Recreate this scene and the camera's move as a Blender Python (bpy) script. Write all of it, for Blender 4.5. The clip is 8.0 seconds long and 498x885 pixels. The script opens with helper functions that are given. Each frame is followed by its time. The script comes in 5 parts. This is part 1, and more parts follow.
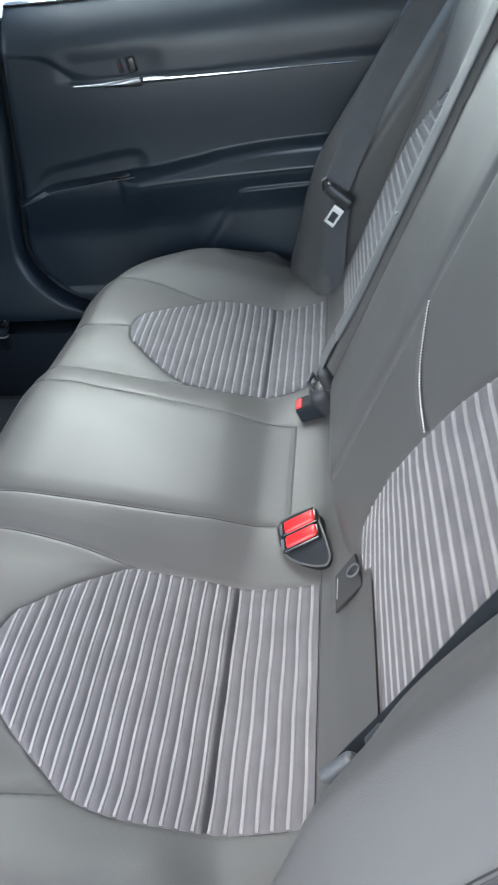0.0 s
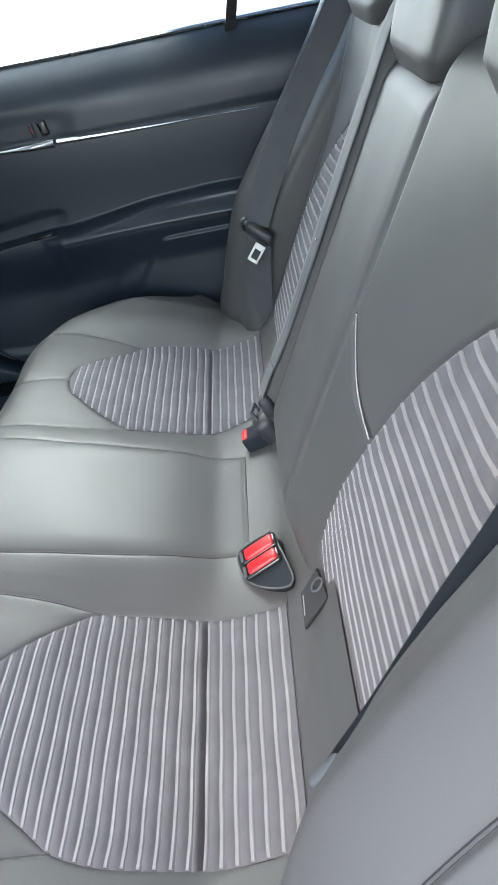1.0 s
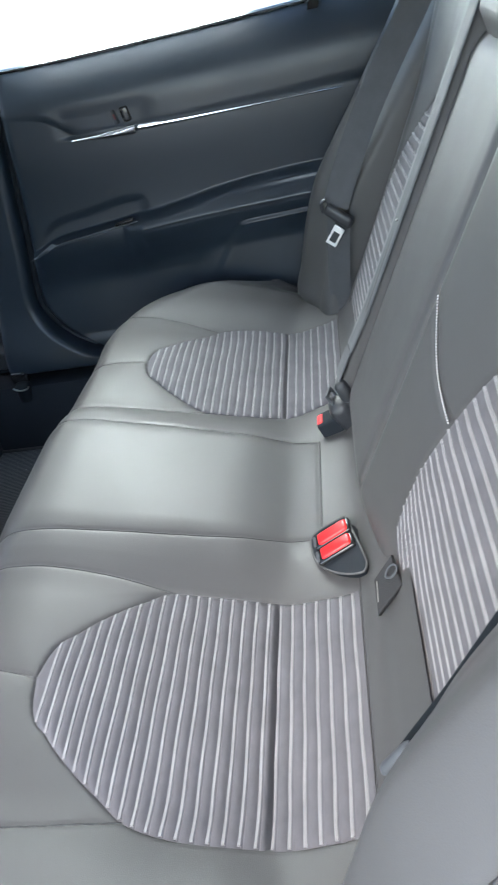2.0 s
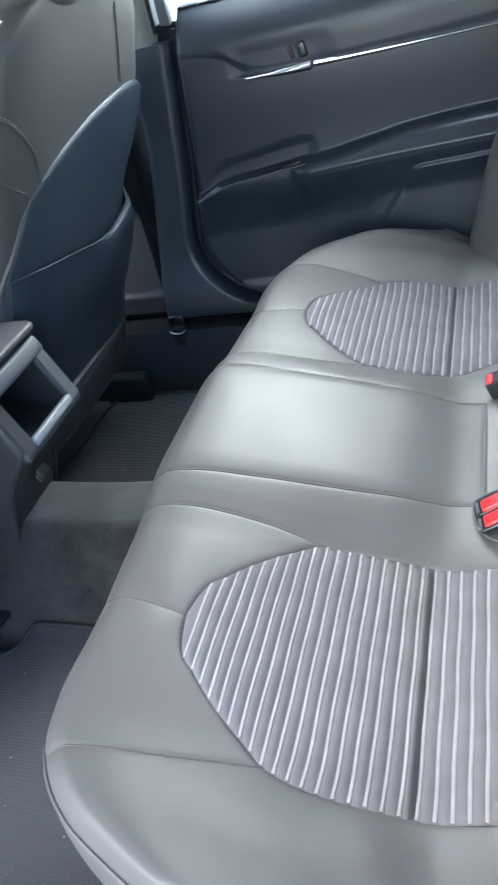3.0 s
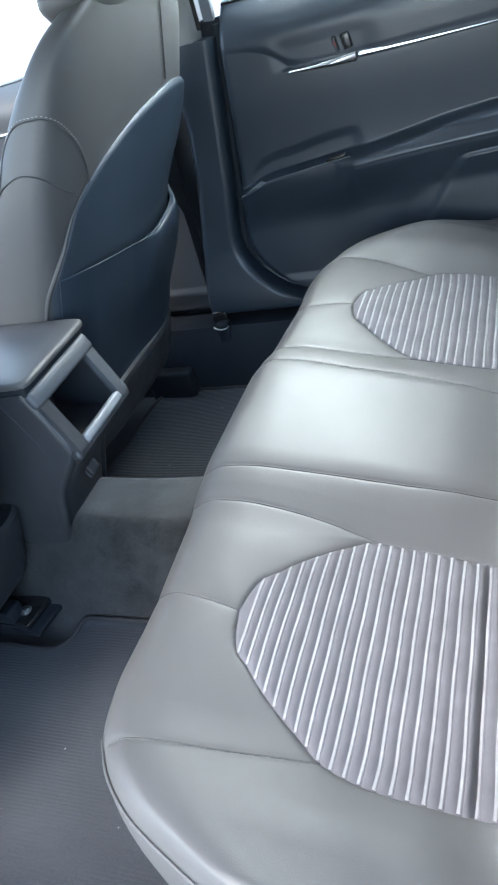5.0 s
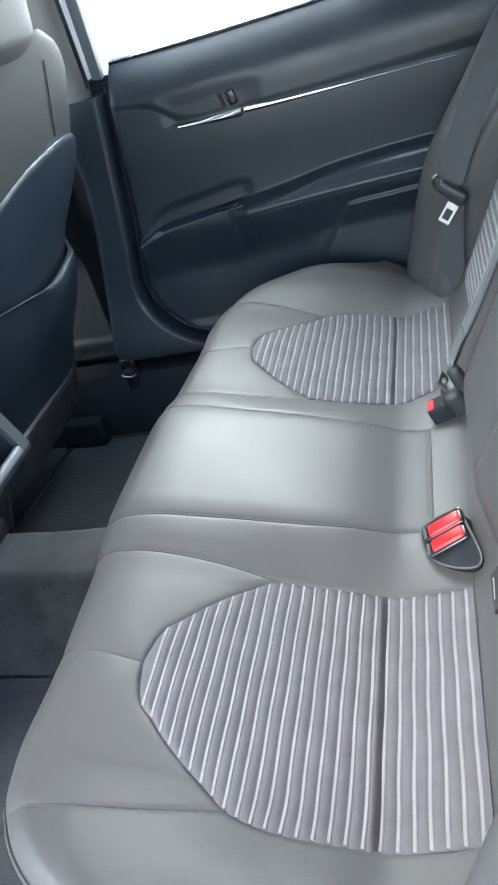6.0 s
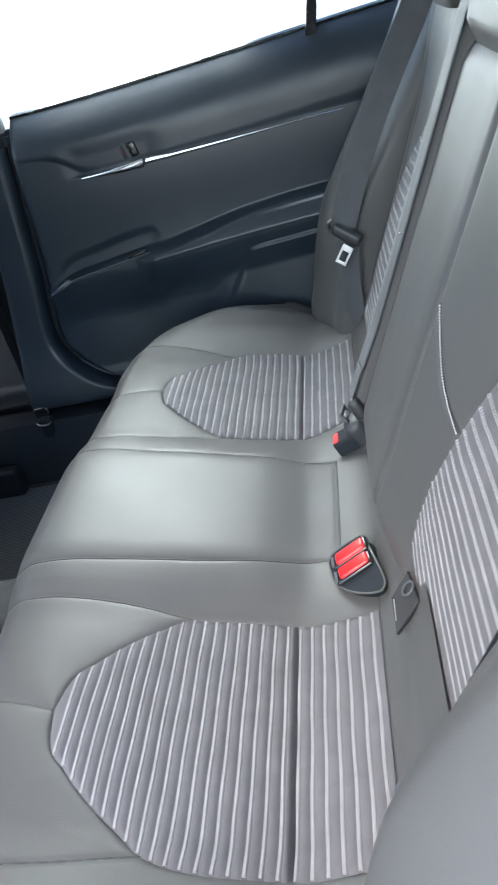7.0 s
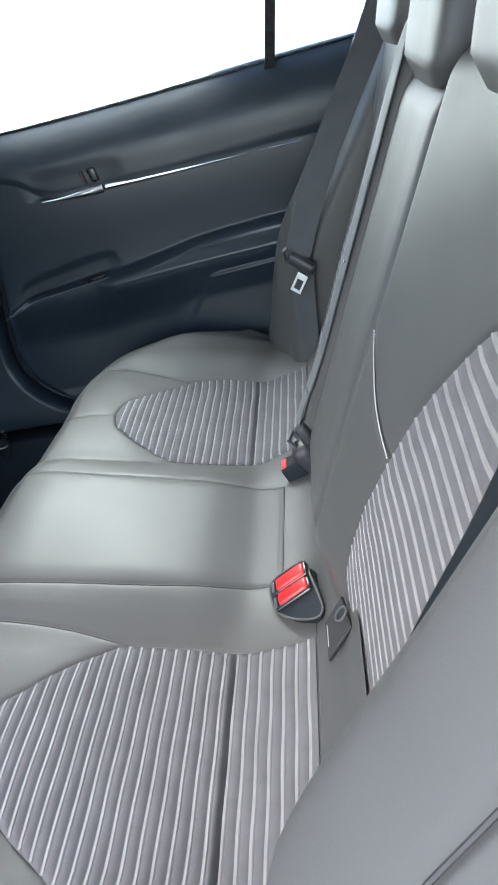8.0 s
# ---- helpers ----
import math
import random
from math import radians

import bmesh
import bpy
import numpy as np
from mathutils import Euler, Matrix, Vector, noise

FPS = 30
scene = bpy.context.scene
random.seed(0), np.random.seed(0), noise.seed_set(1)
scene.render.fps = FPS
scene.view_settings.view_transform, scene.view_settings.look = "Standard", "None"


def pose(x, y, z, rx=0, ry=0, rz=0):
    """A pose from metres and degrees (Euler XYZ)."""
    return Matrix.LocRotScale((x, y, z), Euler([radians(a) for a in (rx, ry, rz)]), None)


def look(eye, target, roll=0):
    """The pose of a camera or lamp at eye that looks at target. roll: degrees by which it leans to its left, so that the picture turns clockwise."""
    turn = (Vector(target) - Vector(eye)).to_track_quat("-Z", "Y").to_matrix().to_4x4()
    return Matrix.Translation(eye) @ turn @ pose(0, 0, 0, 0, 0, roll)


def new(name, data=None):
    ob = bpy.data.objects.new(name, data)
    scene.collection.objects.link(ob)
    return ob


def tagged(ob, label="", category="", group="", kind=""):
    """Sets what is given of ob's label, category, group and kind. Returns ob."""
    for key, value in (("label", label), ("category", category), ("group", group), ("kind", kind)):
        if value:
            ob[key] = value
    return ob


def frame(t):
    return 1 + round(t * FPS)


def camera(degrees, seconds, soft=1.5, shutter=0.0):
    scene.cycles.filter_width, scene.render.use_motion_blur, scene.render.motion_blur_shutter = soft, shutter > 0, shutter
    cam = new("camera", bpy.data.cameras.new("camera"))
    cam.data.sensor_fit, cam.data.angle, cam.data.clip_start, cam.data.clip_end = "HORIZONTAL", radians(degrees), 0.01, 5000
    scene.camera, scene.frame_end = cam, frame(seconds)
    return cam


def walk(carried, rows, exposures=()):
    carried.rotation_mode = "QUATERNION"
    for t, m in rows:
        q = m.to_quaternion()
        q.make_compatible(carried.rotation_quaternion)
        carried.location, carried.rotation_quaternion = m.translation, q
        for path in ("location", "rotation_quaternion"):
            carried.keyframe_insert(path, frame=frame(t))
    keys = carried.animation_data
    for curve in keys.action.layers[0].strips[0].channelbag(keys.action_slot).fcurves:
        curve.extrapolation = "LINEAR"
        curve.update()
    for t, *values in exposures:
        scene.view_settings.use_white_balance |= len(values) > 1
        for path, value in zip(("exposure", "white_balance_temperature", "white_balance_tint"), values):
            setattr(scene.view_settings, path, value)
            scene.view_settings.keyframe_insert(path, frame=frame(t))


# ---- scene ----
# ---- camera ----
cam = camera(37.036, 8.0, soft=1.5, shutter=0.3)
PATH = [
    (0, 0.0336, -0.7873, 0.9463, 52.546, 4.674, 5.339),
    (0.5, 0.0357, -0.799, 0.9365, 54.159, 6.372, -0.579),
    (1, 0.0309, -0.8103, 0.9319, 55.651, 7.695, -1.895),
    (1.2, 0.0336, -0.8128, 0.9361, 55.696, 8.189, -1.702),
    (2.3, 0.0219, -0.8051, 0.9156, 55.31, 10.88, 6.828),
    (2.5, 0.0106, -0.7989, 0.9094, 55.133, 11.448, 9.248),
    (3, -0.006, -0.7953, 0.9084, 54.38, 12.609, 14.654),
    (3.5, -0.0286, -0.7987, 0.9096, 53.894, 14.107, 20.016),
    (4, -0.0382, -0.7992, 0.9105, 53.9, 14.849, 22.723),
    (4.5, -0.0239, -0.794, 0.9118, 53.793, 14.961, 21.256),
    (4.7, -0.0249, -0.7991, 0.9108, 54.054, 14.795, 19.434),
    (5.8, 0.0157, -0.7936, 0.9215, 55.342, 14.448, 11.695),
    (6, 0.0206, -0.7941, 0.9173, 55.852, 14.239, 10.302),
    (6.5, 0.0343, -0.8046, 0.9221, 56.877, 14.029, 6.903),
    (7, 0.0537, -0.8067, 0.9118, 57.734, 13.754, 4.169),
    (7.5, 0.0855, -0.8042, 0.8844, 58.291, 13.909, 1.512),
    (8, 0.0926, -0.8041, 0.8935, 59.796, 12.107, 3.046),
]
EXPOSURES = [(0.0, 2.7, 6150, 3), (1.2, 2.7, 6150, 3), (2.5, 2.87, 6050, 3), (3.5, 3.18, 5900, 2), (4.5, 3.28, 5900, 2), (5.8, 2.97, 6000, 3), (6.5, 2.85, 6080, 3), (8.0, 2.7, 6150, 3)]
walk(cam, [(t, pose(x, y, z, rx, ry, rz)) for t, x, y, z, rx, ry, rz in PATH], EXPOSURES)

# ---- light ----
world = bpy.data.worlds.new("sky")
scene.world = world
world.use_nodes = True
wn = world.node_tree
sky = wn.nodes.new("ShaderNodeTexSky")
sky.sky_type = "NISHITA"
sky.sun_disc = False
sky.sun_elevation, sky.sun_rotation = radians(48), radians(208)
sky.air_density, sky.dust_density, sky.ozone_density = 1.0, 1.6, 0.4
wn.nodes["Background"].inputs["Strength"].default_value = 0.15
wn.links.new(sky.outputs[0], wn.nodes["Background"].inputs["Color"])
sun_data = bpy.data.lights.new("sun", "SUN")
sun_data.energy, sun_data.angle, sun_data.color = 0.6, radians(40), (1.0, 0.80, 0.66)
sun = new("sun", sun_data)
sun.matrix_world = look((-1.45, -2.7, 3.4), (0, 0, 0))

for spot, wide, tall, watts, tint in (((-0.33, 0.705, 0.978), 0.46, 0.42, 0.84, (1.0, 0.98, 0.92)), ((-1.25, 0.705, 0.968), 0.98, 0.42, 0.60, (0.86, 0.95, 1.0))):
    pane = bpy.data.lights.new("window_sky", "AREA")
    pane.shape, pane.size, pane.size_y, pane.energy, pane.color = "RECTANGLE", wide, tall, watts, tint
    pane.spread = radians(100)
    lamp = new("window_sky", pane)
    lamp.matrix_world = Matrix.Translation(spot) @ Euler((radians(-47), 0, 0)).to_matrix().to_4x4()

# ---- materials ----


def base(name, color, rough=0.5, metal=0.0, spec=0.5, sheen=0.0):
    m = bpy.data.materials.new(name)
    m.use_nodes = True
    b = m.node_tree.nodes["Principled BSDF"]
    b.inputs["Base Color"].default_value = (*color, 1)
    b.inputs["Roughness"].default_value = rough
    b.inputs["Metallic"].default_value = metal
    b.inputs["Specular IOR Level"].default_value = spec
    b.inputs["Sheen Weight"].default_value = sheen
    return m, m.node_tree, b


def node(tree, kind, **values):
    n = tree.nodes.new(kind)
    for key, value in values.items():
        n.inputs[key.replace("_", " ")].default_value = value
    return n


def grained(name, color, rough, cell=900.0, bump=0.15, vary=0.18, blotch=9.0, spec=0.5, rough_vary=0.12, sheen=0.0, dust=0.0):
    """A surface with fine pebbled grain, broad tone variation and uneven gloss."""
    m, tr, b = base(name, color, rough, spec=spec, sheen=sheen)
    co = tr.nodes.new("ShaderNodeTexCoord")
    big = node(tr, "ShaderNodeTexNoise", Scale=blotch, Detail=5.0, Roughness=0.6)
    fine = node(tr, "ShaderNodeTexNoise", Scale=cell * 0.7, Detail=2.0)
    vor = node(tr, "ShaderNodeTexVoronoi", Scale=cell)
    for n in (big, fine, vor):
        tr.links.new(co.outputs["Object"], n.inputs["Vector"])
    tone = tr.nodes.new("ShaderNodeMix")
    tone.data_type = "RGBA"
    lo = [c * (1 - vary) for c in color]
    hi = [c * (1 + vary) + dust for c in color]
    tone.inputs["A"].default_value, tone.inputs["B"].default_value = (*lo, 1), (*hi, 1)
    tr.links.new(big.outputs["Fac"], tone.inputs["Factor"])
    tr.links.new(tone.outputs["Result"], b.inputs["Base Color"])
    rr = node(tr, "ShaderNodeMapRange", From_Min=0.3, From_Max=0.7, To_Min=rough - rough_vary, To_Max=rough + rough_vary)
    tr.links.new(big.outputs["Fac"], rr.inputs["Value"])
    tr.links.new(rr.outputs["Result"], b.inputs["Roughness"])
    add = tr.nodes.new("ShaderNodeMath")
    tr.links.new(vor.outputs["Distance"], add.inputs[0])
    tr.links.new(fine.outputs["Fac"], add.inputs[1])
    bm_ = node(tr, "ShaderNodeBump", Strength=bump, Distance=0.0006)
    tr.links.new(add.outputs[0], bm_.inputs["Height"])
    tr.links.new(bm_.outputs["Normal"], b.inputs["Normal"])
    return m


def woven(name, color, light, scale=700.0, rough=0.85, dots=False, sheen=0.12):
    """Woven cloth: fine fibre noise, broad tone drift and, for stripes, a dotted weave."""
    m, tr, b = base(name, color, rough, spec=0.3, sheen=sheen)
    co = tr.nodes.new("ShaderNodeTexCoord")
    fibre = node(tr, "ShaderNodeTexChecker", Scale=scale) if dots else node(tr, "ShaderNodeTexNoise", Scale=scale, Detail=3.0, Roughness=0.7)
    drift = node(tr, "ShaderNodeTexNoise", Scale=28.0, Detail=5.0, Roughness=0.6)
    for n in (fibre, drift):
        tr.links.new(co.outputs["Object"], n.inputs["Vector"])
    if dots:
        # the weave lies along y and across it, whether the cloth lies flat or stands
        sp = tr.nodes.new("ShaderNodeSeparateXYZ")
        tr.links.new(co.outputs["Object"], sp.inputs[0])
        slope = tr.nodes.new("ShaderNodeMath")
        tr.links.new(sp.outputs["X"], slope.inputs[0])
        tr.links.new(sp.outputs["Z"], slope.inputs[1])
        cb = tr.nodes.new("ShaderNodeCombineXYZ")
        tr.links.new(sp.outputs["Y"], cb.inputs[0])
        tr.links.new(slope.outputs[0], cb.inputs[1])
        cb.inputs[2].default_value = 0.0003
        tr.links.new(cb.outputs[0], fibre.inputs["Vector"])
    tone = tr.nodes.new("ShaderNodeMix")
    tone.data_type = "RGBA"
    tone.inputs["A"].default_value, tone.inputs["B"].default_value = (*color, 1), (*light, 1)
    tr.links.new(fibre.outputs["Fac"], tone.inputs["Factor"])
    level = node(tr, "ShaderNodeMapRange", From_Min=0.3, From_Max=0.7, To_Min=0.88, To_Max=1.12)
    tr.links.new(drift.outputs["Fac"], level.inputs["Value"])
    scaled = tr.nodes.new("ShaderNodeVectorMath")
    scaled.operation = "SCALE"
    tr.links.new(tone.outputs["Result"], scaled.inputs[0])
    tr.links.new(level.outputs["Result"], scaled.inputs["Scale"])
    tr.links.new(scaled.outputs["Vector"], b.inputs["Base Color"])
    bp = node(tr, "ShaderNodeBump", Strength=0.3, Distance=0.0004)
    tr.links.new(fibre.outputs["Fac"], bp.inputs["Height"])
    tr.links.new(bp.outputs["Normal"], b.inputs["Normal"])
    return m


def pile(name, color, ridge=0.0, wear=1.7):
    """Carpet pile: tufted noise, worn lighter patches and, for mats, ribs along x."""
    m, tr, b = base(name, color, 0.95, spec=0.15, sheen=0.25)
    co = tr.nodes.new("ShaderNodeTexCoord")
    tuft = node(tr, "ShaderNodeTexNoise", Scale=420.0, Detail=3.0)
    worn = node(tr, "ShaderNodeTexNoise", Scale=12.0, Detail=8.0, Roughness=0.72)
    for n in (tuft, worn):
        tr.links.new(co.outputs["Object"], n.inputs["Vector"])
    ramp = tr.nodes.new("ShaderNodeMix")
    ramp.data_type = "RGBA"
    ramp.inputs["A"].default_value = (*[c * 0.25 for c in color], 1)
    ramp.inputs["B"].default_value = (*[c * 2.5 for c in color], 1)
    mul = tr.nodes.new("ShaderNodeMath")
    mul.operation = "MULTIPLY_ADD"
    mul.inputs[1].default_value, mul.inputs[2].default_value = 0.7, 0.15 - wear / 2
    tr.links.new(tuft.outputs["Fac"], mul.inputs[0])
    half = tr.nodes.new("ShaderNodeMath")
    half.operation = "MULTIPLY_ADD"
    half.inputs[1].default_value = wear
    tr.links.new(worn.outputs["Fac"], half.inputs[0])
    tr.links.new(mul.outputs[0], half.inputs[2])
    tr.links.new(half.outputs[0], ramp.inputs["Factor"])
    tr.links.new(ramp.outputs["Result"], b.inputs["Base Color"])
    bp = node(tr, "ShaderNodeBump", Strength=0.6, Distance=0.0016)
    height = tuft.outputs["Fac"]
    if ridge:
        wave = node(tr, "ShaderNodeTexWave", Scale=ridge, Distortion=1.2, Detail=2.0, Detail_Scale=3.0)
        wave.bands_direction = "Y"
        tr.links.new(co.outputs["Object"], wave.inputs["Vector"])
        mm = tr.nodes.new("ShaderNodeMath")
        mm.operation = "MULTIPLY_ADD"
        mm.inputs[1].default_value = 0.4
        tr.links.new(wave.outputs["Fac"], mm.inputs[0])
        tr.links.new(tuft.outputs["Fac"], mm.inputs[2])
        height = mm.outputs[0]
    tr.links.new(height, bp.inputs["Height"])
    tr.links.new(bp.outputs["Normal"], b.inputs["Normal"])
    return m


LEATHER = grained("grey_black_leather", (0.052, 0.0515, 0.052), 0.53, cell=1000, bump=0.12, vary=0.08, blotch=6, spec=0.5, rough_vary=0.05)
LEATHER_SHELL = grained("leatherette", (0.019, 0.028, 0.040), 0.42, cell=850, bump=0.12, vary=0.08, blotch=6, rough_vary=0.03)
PAD_CLOTH = woven("grey_knit_cloth", (0.058, 0.057, 0.064), (0.106, 0.104, 0.114), 1500, sheen=0.03)
STRIPE_CLOTH = woven("white_grey_woven_stripe", (0.105, 0.104, 0.108), (0.285, 0.283, 0.293), 900, dots=True, sheen=0.03)
THREAD, _t, _b = base("light_thread", (0.72, 0.71, 0.70), 0.8)
STITCH_GREY, _t, _b = base("pale_grey_thread", (0.22, 0.22, 0.215), 0.8)
DARK_THREAD, _t, _b = base("dark_thread", (0.03, 0.03, 0.032), 0.7)
PLASTIC = grained("black_textured_plastic", (0.024, 0.026, 0.030), 0.46, cell=1500, bump=0.10, vary=0.15, blotch=12, spec=0.45)
SOFT_TRIM = grained("soft_touch_trim", (0.0135, 0.0205, 0.0295), 0.40, cell=1300, bump=0.10, vary=0.12, blotch=8, spec=0.55, rough_vary=0.06)
# the dark door trim again, its colour lifted to grey for haze and sheen
HAZED_TRIM = grained("hazed_door_trim", (0.028, 0.031, 0.036), 0.5, cell=1300, bump=0.10, vary=0.12, blotch=8, spec=0.42, rough_vary=0.06)
MATT_BLACK = grained("matt_black_plastic", (0.0095, 0.0125, 0.0165), 0.7, cell=1200, bump=0.1, vary=0.15, spec=0.2)
GLOSS_BLACK = grained("gloss_black_plastic", (0.012, 0.012, 0.013), 0.22, cell=600, bump=0.02, vary=0.1)
SATIN = grained("satin_silver_grey_plastic", (0.055, 0.06, 0.068), 0.46, cell=900, bump=0.03, vary=0.08, spec=0.35)
LIP = grained("bright_satin_plastic", (0.13, 0.14, 0.155), 0.5, cell=900, bump=0.03, vary=0.06)
PILLAR_TRIM = grained("light_grey_pillar_trim", (0.22, 0.22, 0.215), 0.6, cell=1200, bump=0.08, vary=0.08)
HEADLINER = grained("headliner_cloth", (0.68, 0.68, 0.67), 0.95, cell=900, bump=0.2, vary=0.06)
RED = grained("red_plastic", (0.62, 0.012, 0.015), 0.35, cell=500, bump=0.02, vary=0.08)
DULL_RED = grained("dull_red_mark", (0.10, 0.014, 0.018), 0.5, cell=500, bump=0.02, vary=0.08)
WEBBING = woven("black_belt_webbing", (0.036, 0.038, 0.042), (0.070, 0.074, 0.080), 800, 0.6)
CARPET = pile("charcoal_carpet", (0.0140, 0.0143, 0.0148), wear=2.4)
MAT = pile("ribbed_mat_carpet", (0.0155, 0.0174, 0.0212), ridge=58.0, wear=0.35)
MAT_EDGE = grained("mat_binding", (0.010, 0.0105, 0.012), 0.7, cell=700, bump=0.3)
ASPHALT = grained("pale_concrete", (0.38, 0.37, 0.36), 0.9, cell=60, bump=0.5, vary=0.12, blotch=0.8)
CHROME, _t, _b = base("brushed_chrome", (0.62, 0.63, 0.645), 0.27, metal=1.0)
PLATED, _t, _b = base("bright_plated_steel", (0.86, 0.86, 0.85), 0.5, metal=0.75)
STEEL, _t, _b = base("zinc_steel", (0.55, 0.55, 0.54), 0.32, metal=1.0)
GLASS, _t, _b = base("tinted_glass", (0.86, 0.92, 0.94), 0.0)
_b.inputs["Transmission Weight"].default_value = 1.0
_b.inputs["IOR"].default_value = 1.05
MIRROR_GLASS, _t, _b = base("mirror_glass", (0.9, 0.9, 0.9), 0.02, metal=1.0)

# ---- mesh helpers ----


def smooth_curve(xs, ys):
    """A smooth function through the given knots."""
    xs, ys = np.array(xs, float), np.array(ys, float)
    d = np.diff(ys) / np.diff(xs)
    s = np.r_[d[0], (d[1:] + d[:-1]) / 2, d[-1]]
    for i in range(1, len(xs) - 1):
        if d[i - 1] * d[i] <= 0:
            s[i] = 0

    def f(x):
        x = np.clip(x, xs[0], xs[-1])
        i = np.clip(np.searchsorted(xs, x) - 1, 0, len(xs) - 2)
        h = xs[i + 1] - xs[i]
        t = (x - xs[i]) / h
        return ((1 + 2 * t) * (1 - t) ** 2 * ys[i] + t * (1 - t) ** 2 * h * s[i] + t * t * (3 - 2 * t) * ys[i + 1] + t * t * (t - 1) * h * s[i + 1])
    return f


def path_curve(points):
    """A smooth curve in space through points, by a parameter 0..1."""
    p = np.array(points, float)
    k = np.r_[0, np.cumsum(np.linalg.norm(np.diff(p, axis=0), axis=1))]
    k /= k[-1]
    fs = [smooth_curve(k, p[:, j]) for j in range(p.shape[1])]
    return lambda u: np.stack([g(u) for g in fs], -1)


def ease(a, b, x):
    t = np.clip((x - a) / (b - a), 0, 1)
    return t * t * (3 - 2 * t)


def quads(nu, nv, start=0, wrap=False):
    out = []
    for i in range(nu - 1):
        for j in range(nv if wrap else nv - 1):
            k = (j + 1) % nv
            out.append((start + i * nv + j, start + i * nv + k, start + (i + 1) * nv + k, start + (i + 1) * nv + j))
    return out


def slab(front, back):
    """A closed sheet between two grids of points of the same shape."""
    nu, nv = front.shape[:2]
    n = nu * nv
    v = np.concatenate([front.reshape(-1, 3), back.reshape(-1, 3)])
    f = quads(nu, nv)
    f += [tuple(q + n for q in reversed(face)) for face in quads(nu, nv)]
    rim = [i * nv for i in range(nu)] + [(nu - 1) * nv + j for j in range(1, nv)] + [i * nv + nv - 1 for i in range(nu - 2, -1, -1)] + [j for j in range(nv - 2, 0, -1)]
    for a, b in zip(rim, rim[1:] + rim[:1]):
        f.append((a, b, b + n, a + n))
    return v, f


def loft(rings):
    """A closed body through rings of points, capped at both ends."""
    r = np.array(rings, float)
    nu, nv = r.shape[:2]
    f = quads(nu, nv, wrap=True)
    f.append(tuple(reversed(range(nv))))
    f.append(tuple((nu - 1) * nv + j for j in range(nv)))
    return r.reshape(-1, 3), f


def tube(points, radius, sides=8):
    p = np.array(points, float)
    d = np.gradient(p, axis=0)
    d /= np.linalg.norm(d, axis=1)[:, None] + 1e-12
    side = np.cross(d[0], (0.13, 0.29, 0.95))
    rings = []
    for i in range(len(p)):
        side = side - d[i] * (side @ d[i])
        side /= np.linalg.norm(side)
        up = np.cross(d[i], side)
        r = radius[i] if np.ndim(radius) else radius
        a = np.linspace(0, 2 * np.pi, sides, endpoint=False)
        rings.append(p[i] + r * (np.cos(a)[:, None] * side + np.sin(a)[:, None] * up))
    return loft(rings)


def strap(points, across, width, thick=0.0013):
    """A flat band along points; across: its width's direction at each point."""
    p, w = np.array(points, float), np.array(across, float)
    if w.ndim == 1:
        w = np.tile(w, (len(p), 1))
    d = np.gradient(p, axis=0)
    d /= np.linalg.norm(d, axis=1)[:, None]
    w = w - d * (w * d).sum(1)[:, None]
    w /= np.linalg.norm(w, axis=1)[:, None]
    n = np.cross(d, w)
    cols = np.array([-1, -0.94, -0.5, 0, 0.5, 0.94, 1]) / 2
    lift = np.array([0, 0.5, 0.5, 0.5, 0.5, 0.5, 0])
    wd = np.array(width) if np.ndim(width) else np.full(len(p), width)
    top = p[:, None] + w[:, None] * (cols[None, :, None] * wd[:, None, None]) + n[:, None] * (lift[None, :, None] * thick)
    low = p[:, None] + w[:, None] * (cols[None, :, None] * wd[:, None, None]) - n[:, None] * (lift[None, :, None] * thick + 1e-4)
    return slab(top, low)


def rounded(size, at=(0, 0, 0), radius=0.004, turn=(0, 0, 0), segments=3, taper=None):
    """A block with rounded edges; taper: scales (x, y) of its top."""
    bm = bmesh.new()
    bmesh.ops.create_cube(bm, size=1)
    for v in bm.verts:
        if taper and v.co.z > 0:
            v.co.x *= taper[0]
            v.co.y *= taper[1]
        v.co = Vector((v.co.x * size[0], v.co.y * size[1], v.co.z * size[2]))
    bmesh.ops.bevel(bm, geom=list(bm.edges), offset=radius, segments=segments, profile=0.5, affect="EDGES")
    bm.transform(pose(*at, *turn))
    v = np.array([list(q.co) for q in bm.verts])
    bm.verts.index_update()
    f = [tuple(q.index for q in face.verts) for face in bm.faces]
    bm.free()
    return v, f


def joined(*pieces):
    vs, fs, n = [], [], 0
    for v, f in pieces:
        vs.append(np.asarray(v))
        fs += [tuple(i + n for i in face) for face in f]
        n += len(v)
    return np.concatenate(vs), fs


def prism(outline, a, b, axis=1):
    """An outline of two coordinates drawn out along an axis from a to b."""
    o = np.array(outline, float)
    rings = []
    for k in (a, b):
        rings.append(np.insert(o, axis, k, axis=1))
    return loft(rings)


def oriented(v, f):
    """Points the faces of a closed body outwards."""
    me = bpy.data.meshes.new("tmp")
    me.from_pydata([tuple(q) for q in v], [], f)
    bm = bmesh.new()
    bm.from_mesh(me)
    bmesh.ops.recalc_face_normals(bm, faces=list(bm.faces))
    bm.to_mesh(me)
    bm.free()
    return me


def thing(name, at, label, category, group="", kind=""):
    e = new(name)
    e.empty_display_size = 0.05
    e.location = at
    return tagged(e, label, category, group, kind)


